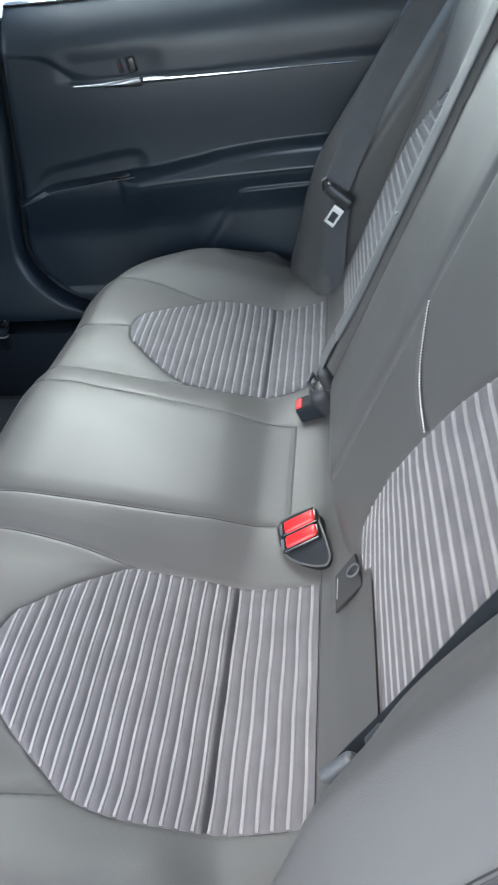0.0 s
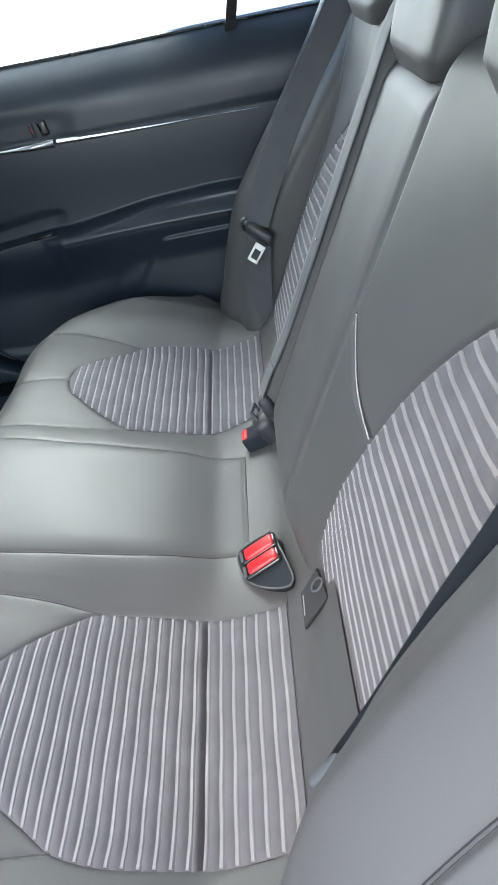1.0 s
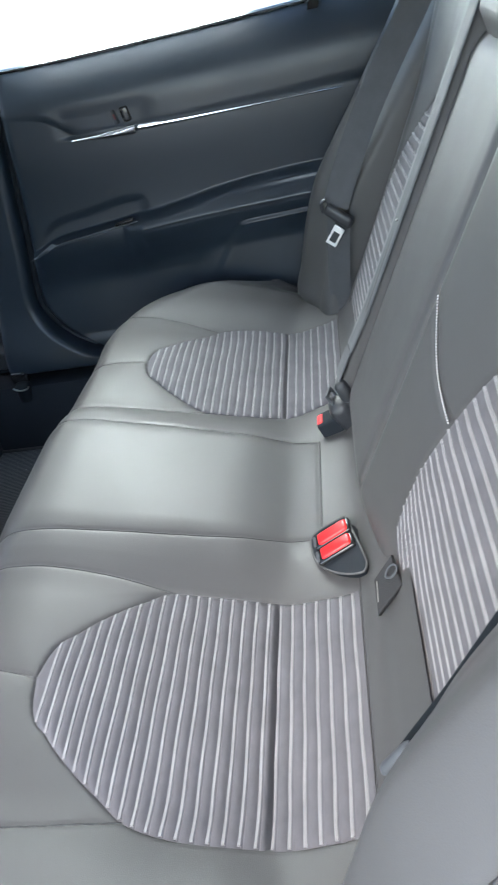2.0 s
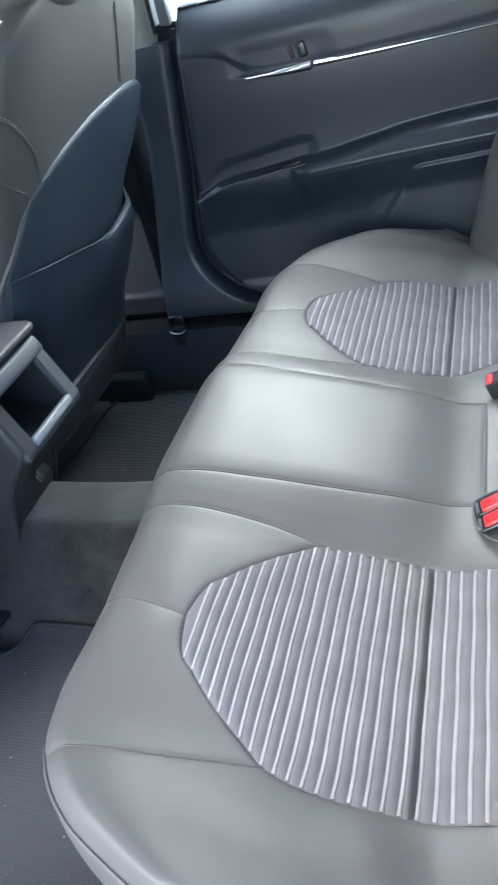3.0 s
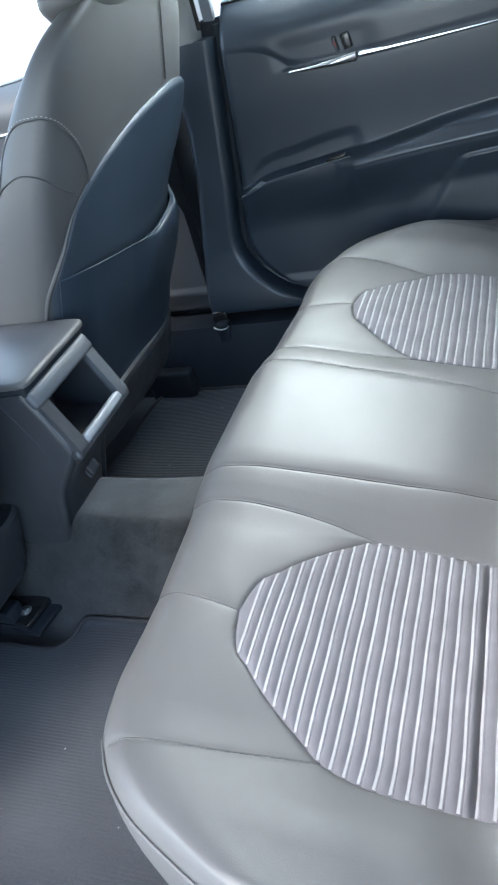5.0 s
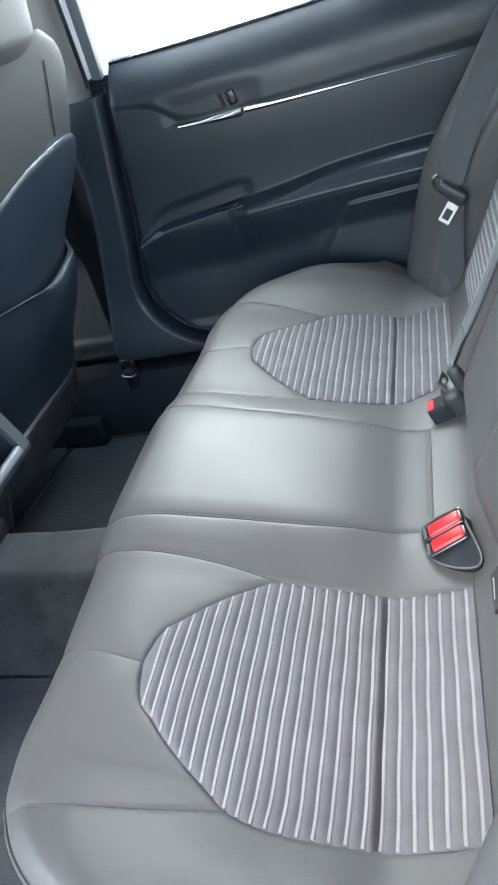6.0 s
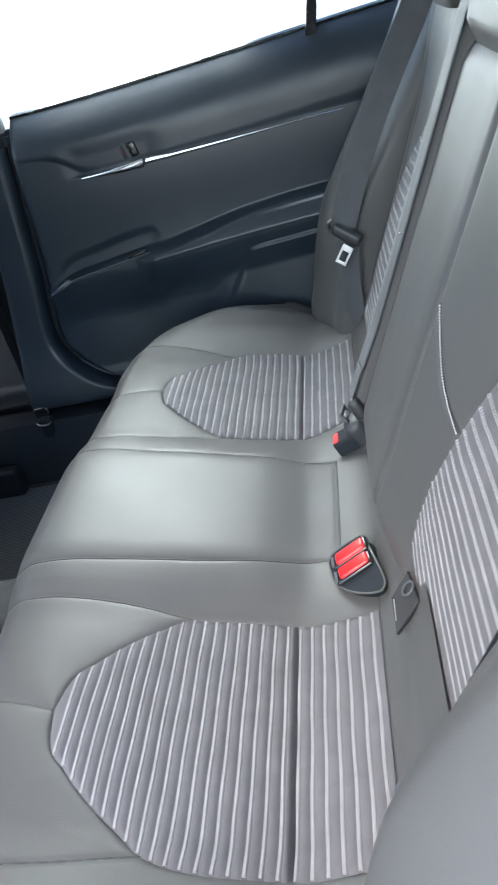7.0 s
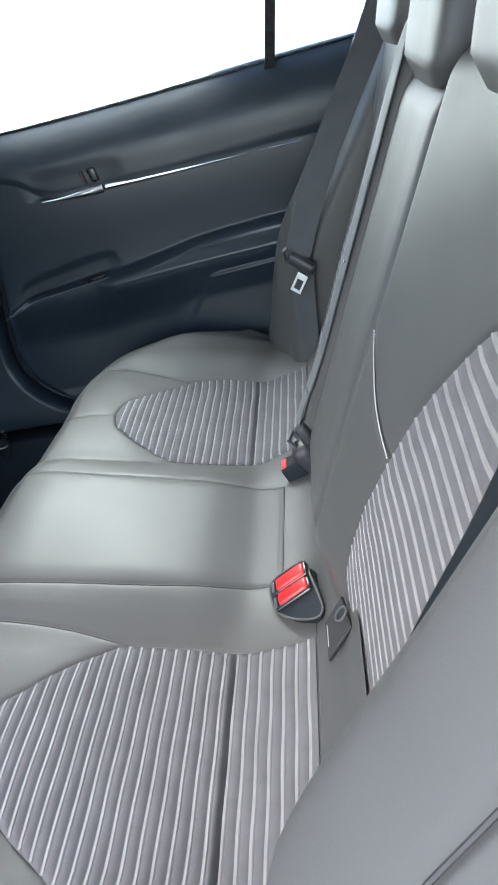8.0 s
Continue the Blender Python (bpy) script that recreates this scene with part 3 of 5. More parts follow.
def floor_mat(s, label):
    root = thing("floor_mat", (-0.7, s * 0.35, 0.01), label, "floor mat", "rear floor mats")
    outline = [(-0.45, 0.127), (-0.66, 0.128), (-0.752, 0.128), (-0.776, 0.136), (-0.786, 0.154), (-0.796, 0.172), (-0.818, 0.182), (-0.87, 0.181), (-0.925, 0.182), (-0.943, 0.204), (-0.928, 0.40), (-0.915, 0.575), (-0.89, 0.60), (-0.60, 0.60), (-0.45, 0.60)]
    ring = path_curve(outline + outline[:1])(np.linspace(0, 1, 160)[:-1])
    cen = ring.mean(0)
    rows = []
    for q in np.linspace(0.02, 1, 30):
        p = cen + (ring - cen) * q
        rows.append(np.stack([p[:, 0], p[:, 1], floor_z(p[:, 0], p[:, 1]) + 0.014 + 0.002 * np.sin(p[:, 0] * 17) * np.cos(p[:, 1] * 13)], -1))
    low = rows[-1].copy()
    low[:, 2] -= 0.010
    rows.append(low)
    part("mat_body", mirrored(loft(rows), s), MAT, root, angle=60)
    edge = np.stack([ring[:, 0], ring[:, 1], floor_z(ring[:, 0], ring[:, 1]) + 0.015], -1)
    part("binding", mirrored(tube(np.concatenate([edge, edge[:2]]), 0.0045, 8), s), MAT_EDGE, root, "dark stitched edge binding")
    return root


def seat_rail(s):
    root = thing("seat_rail", (-0.88, s * 0.14, 0.03), "black steel front seat rail end with a bright bolt", "seat rail", "front seat rails")
    part("rail_cover", mirrored(rounded((0.10, 0.064, 0.014), (-0.886, 0.136, 0.056), 0.004, (0, -3, 8)), s), GLOSS_BLACK, root)
    part("rail_channel", mirrored(rounded((0.22, 0.034, 0.026), (-0.978, 0.146, 0.064), 0.004, (0, -6, 6)), s), MATT_BLACK, root)
    part("foot_plate", mirrored(rounded((0.085, 0.075, 0.010), (-0.860, 0.136, 0.046), 0.003, (0, 0, 10)), s), MATT_BLACK, root)
    part("bolt", mirrored(joined(tube([(-0.864, 0.144, 0.054), (-0.863, 0.144, 0.072)], 0.0065, 6), tube([(-0.864, 0.144, 0.054), (-0.863, 0.144, 0.067)], 0.0105, 16)), s), STEEL, root, "bright hexagon bolt")
    if s > 0:
        part("rail_riser", rounded((0.120, 0.040, 0.080), (-0.880, 0.592, 0.040), 0.010), MATT_BLACK, root, "black outer rail riser")
    return root


def console():
    root = thing("centre_console", (-0.75, 0, 0.17), "black centre console with a leather lid and open rear bin", "console")
    n = 44
    a = np.linspace(0, 2 * np.pi, n, endpoint=False)
    e = 2 / 12.0

    def ring(xr, xf, w, z, zf=None):
        cx, hx = (xr + xf) / 2, (xr - xf) / 2
        x = cx + hx * np.sign(np.cos(a)) * np.abs(np.cos(a)) ** e
        y = w * np.sign(np.sin(a)) * np.abs(np.sin(a)) ** e
        zz = z if zf is None else z + (zf - z) * (xr - x) / (xr - xf)
        return np.stack([x, y, np.broadcast_to(zz, x.shape)], -1)

    levels = [(0.15, -0.770, 0.068), (0.20, -0.752, 0.072), (0.26, -0.730, 0.074), (0.29, -0.706, 0.077), (0.325, -0.676, 0.080)]
    part("console_base", loft([ring(xr, -1.25, w, z) for z, xr, w in levels]), PLASTIC, root, angle=50)
    # side cheeks and a floor, back and roof round the open bin
    for k in (1, -1):
        Z, U = np.meshgrid(np.linspace(0.15, 0.463, 60), 1 - np.linspace(0, 1, 50) ** 2.2, indexing="ij")
        rear_x = np.interp(Z, [0.15, 0.20, 0.255, 0.275, 0.295, 0.312, 0.328, 0.342, 0.356, 0.375, 0.463], [-0.769, -0.751, -0.7315, -0.7220, -0.7070, -0.6930, -0.6790, -0.6670, -0.6600, -0.6630, -0.6970])
        X = -1.25 + (rear_x + 1.25) * U
        Y = np.interp(Z, [0.15, 0.20, 0.28, 0.34, 0.463], [0.0735, 0.0785, 0.0835, 0.0875, 0.0885]) - edge_round(rear_x - X, 0.012, 0.010)
        f = np.stack([X, Y, Z], -1)
        b = f.copy()
        b[..., 1] = 0.0700
        part("side_panel", mirrored(slab(b, f), k), PLASTIC, root, angle=50)
        q = np.linspace(0, 1, 24)
        crease = np.stack([-0.752 + 0.058 * q - 0.012 * q ** 6, 0.0885 - 0.0016 * q - 0.0014 * q ** 8, 0.462 - 0.128 * q], -1)
        part("panel_crease", mirrored(tube(crease, 0.0011, 6), k), PLASTIC, root)
    part("bin_floor", rounded((0.10, 0.142, 0.012), (-0.738, 0, 0.338), 0.003, (0, 6, 0)), PLASTIC, root)
    part("bin_back", rounded((0.012, 0.142, 0.14), (-0.795, 0, 0.395), 0.003), PLASTIC, root)
    part("bin_roof", rounded((0.56, 0.142, 0.014), (-0.975, 0, 0.456), 0.003), PLASTIC, root)
    # bezel: a slanted frame round the bin's mouth
    bars = []
    top, low = np.array((-0.696, 0.456)), np.array((-0.655, 0.356))
    for k in (1, -1):
        q = np.linspace(0, 1, 12)
        p = top + (low - top) * q[:, None]
        bars.append(("bezel_side", strap(np.stack([p[:, 0], np.full(12, k * 0.0715), p[:, 1]], -1), (0, 1, 0), 0.024, 0.012)))
    part("bezel_side", bars[0][1], SATIN, root)
    part("bezel_side", bars[1][1], PLASTIC, root, "dark bezel side")
    part("bezel_top", rounded((0.020, 0.174, 0.030), (-0.693, 0, 0.449), 0.008, (0, -24, 0)), SATIN, root, "satin grey upper bezel bar")
    part("bezel_lip", rounded((0.014, 0.120, 0.016), (-0.6555, 0, 0.362), 0.005, (0, -24, 0)), LIP, root, "bright satin lower bezel lip")
    part("bezel_sill", rounded((0.018, 0.174, 0.018), (-0.660, 0, 0.352), 0.006, (0, -24, 0)), PLASTIC, root)
    part("outlet_cover", rounded((0.008, 0.026, 0.030), (-0.7300, 0.014, 0.258), 0.004, (0, -22, 0)), PLASTIC, root, "closed square outlet cover")
    part("outlet_rim", rounded((0.008, 0.034, 0.038), (-0.7340, 0.014, 0.256), 0.004, (0, -22, 0)), PLASTIC, root)
    # a black slab gives the gap under the lid its shade as colour
    part("lid_gap_shade", rounded((0.388, 0.172, 0.022), (-0.886, 0, 0.4655), 0.003), MATT_BLACK, root, "black slab standing in for shade in the gap under the lid")
    # padded lid
    rows = []
    for z, grow in ((0.4745, 0.975), (0.4760, 0.996), (0.4790, 1.0), (0.4825, 0.998), (0.4850, 0.988), (0.4862, 0.965), (0.4868, 0.80)):
        x = -0.885 + 0.203 * grow * np.sign(np.cos(a)) * np.abs(np.cos(a)) ** 0.11
        y = 0.094 * grow * np.sign(np.sin(a)) * np.abs(np.sin(a)) ** 0.11
        rows.append(np.stack([x, y, np.full(n, z)], -1))
    part("armrest_lid", loft(rows), LEATHER, root, "padded leather armrest lid", angle=50)
    return root


# ---- front seats ----
SEAT_Y = 0.335


def seat_rear_x(z):
    return -0.700 + 0.36 * (z - 0.5)


FS_HALF = smooth_curve([0.16, 0.22, 0.32, 0.45, 0.60, 0.72, 0.80, 0.86, 0.905, 0.93], [0.232, 0.238, 0.240, 0.240, 0.240, 0.232, 0.210, 0.172, 0.120, 0.075])
FS_DEEP = smooth_curve([0.16, 0.30, 0.50, 0.60, 0.70, 0.80, 0.86, 0.93], [0.16, 0.18, 0.170, 0.150, 0.130, 0.102, 0.086, 0.060])
FS_WING = smooth_curve([0.16, 0.45, 0.52, 0.60, 0.70, 0.78, 0.93], [0.05, 0.05, 0.05, 0.036, 0.012, 0.0, 0.0])


FS_FAR = smooth_curve([0.16, 0.316, 0.45, 0.52, 0.545, 0.58, 0.61, 0.66, 0.70, 0.76, 0.82, 0.86, 0.885], [0.228, 0.235, 0.226, 0.217, 0.218, 0.242, 0.272, 0.300, 0.302, 0.292, 0.268, 0.215, 0.140])
FS_NEAR = smooth_curve([0.16, 0.22, 0.32, 0.45, 0.60, 0.72, 0.80, 0.835, 0.86, 0.885], [0.232, 0.238, 0.240, 0.240, 0.240, 0.232, 0.210, 0.190, 0.160, 0.100])
FS_SLIM = smooth_curve([0.16, 0.30, 0.50, 0.60, 0.70, 0.77, 0.82, 0.86, 0.885], [0.16, 0.18, 0.170, 0.150, 0.130, 0.110, 0.084, 0.060, 0.040])


def half_width(y, z, broad):
    """The seat back's half width towards y; the far seat's shoulder is broad on its door side."""
    if not broad:
        return FS_HALF(z)
    return np.where(np.asarray(y) > SEAT_Y, FS_FAR(z), FS_NEAR(z))


def seat_ring(z, n=96, broad=False):
    a = np.linspace(0, 2 * np.pi, n, endpoint=False)
    e = 2 / 3.6
    hx = (FS_SLIM(z) if broad else FS_DEEP(z)) / 2
    c, s_ = np.cos(a), np.sin(a)
    x = seat_rear_x(z) - hx + hx * np.sign(c) * np.abs(c) ** e
    y = SEAT_Y + half_width(SEAT_Y + s_, z, broad) * np.sign(s_) * np.abs(s_) ** e
    # bolsters reach forward at the sides
    x = x - FS_WING(z) * np.where(c < 0, ease(0.5, 0.95, np.abs(s_)), 0)
    return np.stack([x, y, np.full(n, z)], -1)


def seat_face(y, z, off=0.0, broad=False):
    """A point on the seat's rear face."""
    w = np.clip(np.abs(y - SEAT_Y) / half_width(y, z, broad), 0, 0.9995)
    hx = (FS_SLIM(z) if broad else FS_DEEP(z)) / 2
    x = seat_rear_x(z) - hx + hx * (1 - w ** 3.6) ** (1 / 3.6) + off
    return np.stack([x, np.broadcast_to(y, np.shape(x)), np.broadcast_to(z, np.shape(x))], -1)


def front_seat(s, label):
    root = thing("front_seat", (-0.95, s * SEAT_Y, 0.05), label, "car seat", "front seats")
    # both seats are alike, so the near one is the same body moved across; its rail sits further ahead and lower
    shift = (0, 0, 0) if s > 0 else (-0.05, -2 * SEAT_Y, -0.05)

    def mirrored(data, s):
        return np.asarray(data[0]) + shift, data[1]

    broad = s > 0
    zs = np.concatenate([np.linspace(0.16, 0.85, 70), [0.86, 0.868, 0.876, 0.882, 0.885]]) if broad else np.concatenate([np.linspace(0.16, 0.90, 60), [0.912, 0.922, 0.93]])
    part("backrest", mirrored(loft([seat_ring(z, broad=broad) for z in zs]), s), LEATHER, root, angle=60)
    part("seat_base", mirrored(rounded((0.50, 0.47, 0.17), (-1.13, SEAT_Y, 0.265), 0.045, (0, 5, 0), 5), s), LEATHER, root, angle=60)
    part("base_shell", mirrored(rounded((0.42, 0.43, 0.10), (-1.10, SEAT_Y, 0.155), 0.02), s), PLASTIC, root)
    # lower rear map panel, its top edge an asymmetric sweep, and the pocket on it
    if broad:
        top = smooth_curve([-0.233, -0.216, -0.182, -0.154, -0.095, 0.0, 0.10, 0.17, 0.22, 0.258, 0.286, 0.298], [0.530, 0.578, 0.637, 0.654, 0.677, 0.698, 0.711, 0.715, 0.712, 0.704, 0.688, 0.664])
    else:
        top = smooth_curve([-0.233, -0.216, -0.182, -0.154, -0.095, 0.0, 0.10, 0.17, 0.20, 0.222, 0.232], [0.60, 0.66, 0.72, 0.745, 0.768, 0.762, 0.742, 0.724, 0.714, 0.698, 0.670])
    reach = 0.298 if broad else 0.232
    D, Q = np.meshgrid(np.linspace(-0.232, reach, 110), np.linspace(0, 1, 80), indexing="ij")
    T = top(D)
    Z = 0.245 + (T - 0.245) * Q
    if broad:
        D = np.where(D > 0, D * np.minimum(1, (FS_FAR(Z) - 0.003) / reach), D)
        reach = FS_FAR(Z)
    Y = SEAT_Y + D
    edge = np.minimum(T - Z, np.minimum(D + 0.236, reach + 0.004 - D))
    fr = seat_face(Y, Z, 0.0, broad)
    fr[..., 0] += 0.005 + 0.006 * ease(-0.02, 0.16, D) - edge_round(edge, 0.012, 0.006)
    panel = part("back_panel", mirrored(slab(fr, fr - (0.016, 0, 0)), s), LEATHER_SHELL, root, "dark padded rear panel", angle=50)
    # a slack pocket whose outer half billows and rolls over at its mouth
    pocket_top = smooth_curve([-0.228, -0.185, -0.146, -0.06, 0.02, 0.06, 0.10, 0.16, 0.20, 0.214], [0.541, 0.538, 0.532, 0.516, 0.502, 0.501, 0.508, 0.524, 0.541, 0.549])

    def pocket_face(dy, z):
        t = pocket_top(dy)
        p = seat_face(SEAT_Y + dy, z, 0.0065, broad)
        p[..., 0] += 0.006 * ease(-0.02, 0.16, dy)
        side = ease(0, 0.06, dy + 0.226) * ease(0.0, 0.045, 0.194 - dy)
        billow = 0.010 + 0.016 * ease(-0.04, 0.06, dy)
        p[..., 0] += billow * ease(0.30, 0.47, z) * side - edge_round(t - z, 0.030, 0.014) * ease(-0.02, 0.07, dy) * side
        return p

    D, Q = np.meshgrid(np.linspace(-0.226, 0.194, 80), 1 - np.linspace(1, 0, 60) ** 1.6, indexing="ij")
    Z = 0.30 + (pocket_top(D) - 0.30) * Q
    fr = pocket_face(D, Z)
    part("map_pocket", mirrored(slab(fr, fr - (0.004, 0, 0)), s), LEATHER_SHELL, panel, "sagging leather map pocket")
    D = np.linspace(-0.226, 0.194, 70)
    ln = pocket_face(D, pocket_top(D) - 0.0005)
    part("pocket_hem", mirrored(tube(ln, 0.0016, 8), s), LEATHER_SHELL, panel, "rolled pocket hem catching light")
    # lower plastic skirt behind the seat
    wide, tall = (0.215, 0.11) if broad else (0.285, 0.140)
    Y, Q = np.meshgrid(SEAT_Y + np.linspace(-0.205, wide, 50), np.linspace(0, 1, 24), indexing="ij")
    Z = 0.165 + tall * Q
    fr = seat_face(Y, Z, 0.016, broad)
    if not broad:
        fr[..., 0] = seat_rear_x(Z) + 0.014 - edge_round(SEAT_Y + wide - Y, 0.075, 0.080)
    fr[..., 0] -= edge_round(np.minimum((1 - Q) * tall, Q * tall), 0.02, 0.012)
    part("lower_skirt", mirrored(slab(fr, fr - (0.02, 0, 0)), s), PLASTIC, root, "textured plastic lower skirt")
    # seams on the inner side wing
    if broad:
        for knots in (((-0.7413, 0.0999, 0.6825), (-0.7264, 0.1057, 0.7114), (-0.7155, 0.1126, 0.7327), (-0.6976, 0.1153, 0.7535), (-0.6764, 0.1137, 0.7655), (-0.6422, 0.1143, 0.7667), (-0.6298, 0.1211, 0.7606), (-0.6246, 0.1365, 0.7482), (-0.6306, 0.1725, 0.7076), (-0.6479, 0.1923, 0.6539)),
                      ((-0.7502, 0.0999, 0.6740), (-0.7366, 0.1002, 0.6875), (-0.7146, 0.1000, 0.6986), (-0.6966, 0.1005, 0.7028), (-0.6681, 0.1023, 0.6958), (-0.6544, 0.1315, 0.6664), (-0.6533, 0.1522, 0.6541))):
            part("seam", tube(path_curve(knots)(np.linspace(0, 1, 60)) + (0.0008, -0.0012, 0), 0.0012, 6), DARK_THREAD, root, "stitched wing seam")
            if knots[0][2] > 0.68:
                run = path_curve(knots[3:])(np.linspace(0, 1, 67)) + (0.0022, -0.0012, 0.0038)
                part("stitching", joined(*[tube([run[i], run[i + 1]], 0.0007, 5) for i in range(0, 66, 2)]), STITCH_GREY, root, "row of pale grey stitches")
    edge_dy = smooth_curve([0.26, 0.42, 0.48, 0.53, 0.578, 0.637, 0.656], [-0.2375, -0.2385, -0.2375, -0.2335, -0.217, -0.183, -0.155])
    run = np.array([seat_face(SEAT_Y + edge_dy(z), z, 0.002, broad) for z in np.linspace(0.26, 0.656, 50)])
    part("piping", mirrored(tube(run, np.r_[np.full(38, 0.0038), np.linspace(0.0038, 0.0010, 12)], 8), s), LEATHER, root, "rolled leather piping")
    seam = np.array([seat_face(SEAT_Y + 0.16 - 0.25 * (z - 0.72), z, 0.0012, broad) for z in np.linspace(0.722, 0.84, 14)])
    if s > 0:
        part("seam", mirrored(tube(seam, 0.0009, 6), s), DARK_THREAD, root)
    # headrest
    rings = []
    for q in np.linspace(0, 1, 24):
        z = (0.842 if broad else 0.935) + 0.18 * q
        c = seat_rear_x(0.93) - 0.055 + 0.15 * (z - 0.93)
        w = 0.135 * (0.78 + 0.22 * min(1, q / 0.2)) * np.sqrt(max(0.03, 1 - max(0, q - 0.7) ** 2 * 10))
        dp = 0.052 * (0.6 + 0.4 * min(1, q / 0.2)) * np.sqrt(max(0.04, 1 - max(0, q - 0.7) ** 2 * 10))
        a = np.linspace(0, 2 * np.pi, 40, endpoint=False)
        e = 2 / 3
        rings.append(np.stack([c + dp * np.sign(np.cos(a)) * np.abs(np.cos(a)) ** e, SEAT_Y + w * np.sign(np.sin(a)) * np.abs(np.sin(a)) ** e, np.full(40, z)], -1))
    head = part("headrest", mirrored(loft(rings), s), LEATHER, root, "padded leather headrest", angle=60)
    for k in (-0.06, 0.06):
        part("headrest_post", mirrored(tube([(seat_rear_x(0.93) - 0.055, SEAT_Y + k, 0.88), (seat_rear_x(0.93) - 0.05, SEAT_Y + k, 0.96)], 0.0065, 10), s), CHROME, head)
    if s < 0:
        part("side_shield", rounded((0.19, 0.060, 0.150), (-0.945, -0.112, 0.195), 0.029, (0, 28, 0), 6), PLASTIC, root, "soft rounded seat base side")
    return root


# ---- closed side: doors, pillar, glass ----
DOOR_FRONT = smooth_curve([0.175, 0.19, 0.205, 0.227, 0.274, 0.335, 0.451, 0.60, 0.715, 0.80], [-0.40, -0.47, -0.525, -0.566, -0.616, -0.640, -0.624, -0.604, -0.592, -0.585])
PAD_EDGE = smooth_curve([-0.66, -0.54, -0.50, -0.455, -0.36, 0.062, 0.28], [0.717, 0.713, 0.701, 0.669, 0.661, 0.672, 0.681])
PAD_ROLL = smooth_curve([0.60, 0.69, 0.712, 0.732, 0.750, 0.766, 0.780, 0.795], [0.692, 0.6915, 0.6930, 0.6985, 0.708, 0.720, 0.733, 0.749])
GRIP_EDGE = smooth_curve([-0.66, -0.622, -0.562, -0.47, -0.386, -0.30], [0.432, 0.440, 0.463, 0.477, 0.487, 0.492])
SCOOP_EDGE = smooth_curve([-0.60, -0.569, -0.48, -0.393, -0.357, -0.340], [0.455, 0.490, 0.512, 0.526, 0.527, 0.508])
ARM_TOP = smooth_curve([-0.40, -0.338, -0.251, -0.181, -0.06, 0.06, 0.28], [0.486, 0.490, 0.504, 0.517, 0.529, 0.534, 0.540])
ARM_LIP = smooth_curve([-0.40, -0.293, -0.188, -0.02, 0.10, 0.28], [0.478, 0.487, 0.494, 0.502, 0.507, 0.512])
POCKET_FRONT = smooth_curve([0.18, 0.25, 0.325, 0.393, 0.44, 0.46], [-0.268, -0.258, -0.244, -0.204, -0.171, -0.150])


def sill_rise(x):
    return 0.028 * ease(-0.55, 0.35, x)


def card_depth(x, z):
    """How far the moulded door card stands from the car's middle."""
    edge = PAD_EDGE(x)
    pad = ease(-0.012, 0.010, z - edge)
    y = 0.6950 + 0.0095 * ease(0.65, 0.50, z)
    y = y + (PAD_ROLL(z) - y) * pad
    # groove under the pad
    y = y + 0.0004 * np.exp(-((z - edge + 0.008) / 0.0040) ** 2)
    # finger recess round the inside handle
    cup = ease(-0.50, -0.46, x) * ease(-0.275, -0.325, x) * ease(0.654, 0.664, z) * ease(0.722, 0.690, z)
    y = y + 0.004 * cup
    # hollow above the pull grip
    hollow = ease(-0.010, 0.012, SCOOP_EDGE(x) - z) * ease(-0.61, -0.55, x) * ease(-0.338, -0.372, x) * ease(-0.004, 0.004, z - GRIP_EDGE(x))
    y = y + 0.0045 * hollow
    # ledge of the pull grip, passing into the padded armrest
    grip = ease(-0.640, -0.600, x) * ease(-0.365, -0.400, x)
    g = GRIP_EDGE(x)
    y = y - 0.030 * grip * ease(0.006, -0.006, z - g) * ease(0.350, 0.470, z)
    arm = ease(-0.405, -0.360, x)
    top, lip = ARM_TOP(x), ARM_LIP(x)
    y = y - 0.046 * arm * ease(0.010, -0.010, z - top) * (1 - 0.45 * ease(-0.012, 0.020, z - lip)) * ease(-0.100, -0.004, z - lip)
    y = y + 0.0009 * arm * np.exp(-((z - lip + 0.014) / 0.0026) ** 2)
    # moulded lower pocket with a slanted front edge
    shelf = 0.452 + 0.055 * (x + 0.17)
    y = y - 0.010 * ease(-0.010, 0.016, x - POCKET_FRONT(z)) * ease(0.004, -0.006, z - shelf) * ease(0.19, 0.23, z)
    y = y + 0.010 * ease(-0.50, -0.40, x) * ease(-0.002, -0.05, x - POCKET_FRONT(z)) * ease(0.42, 0.36, z) * ease(0.22, 0.27, z)
    y = y - 0.006 * ease(0.245, 0.225, z)
    return y


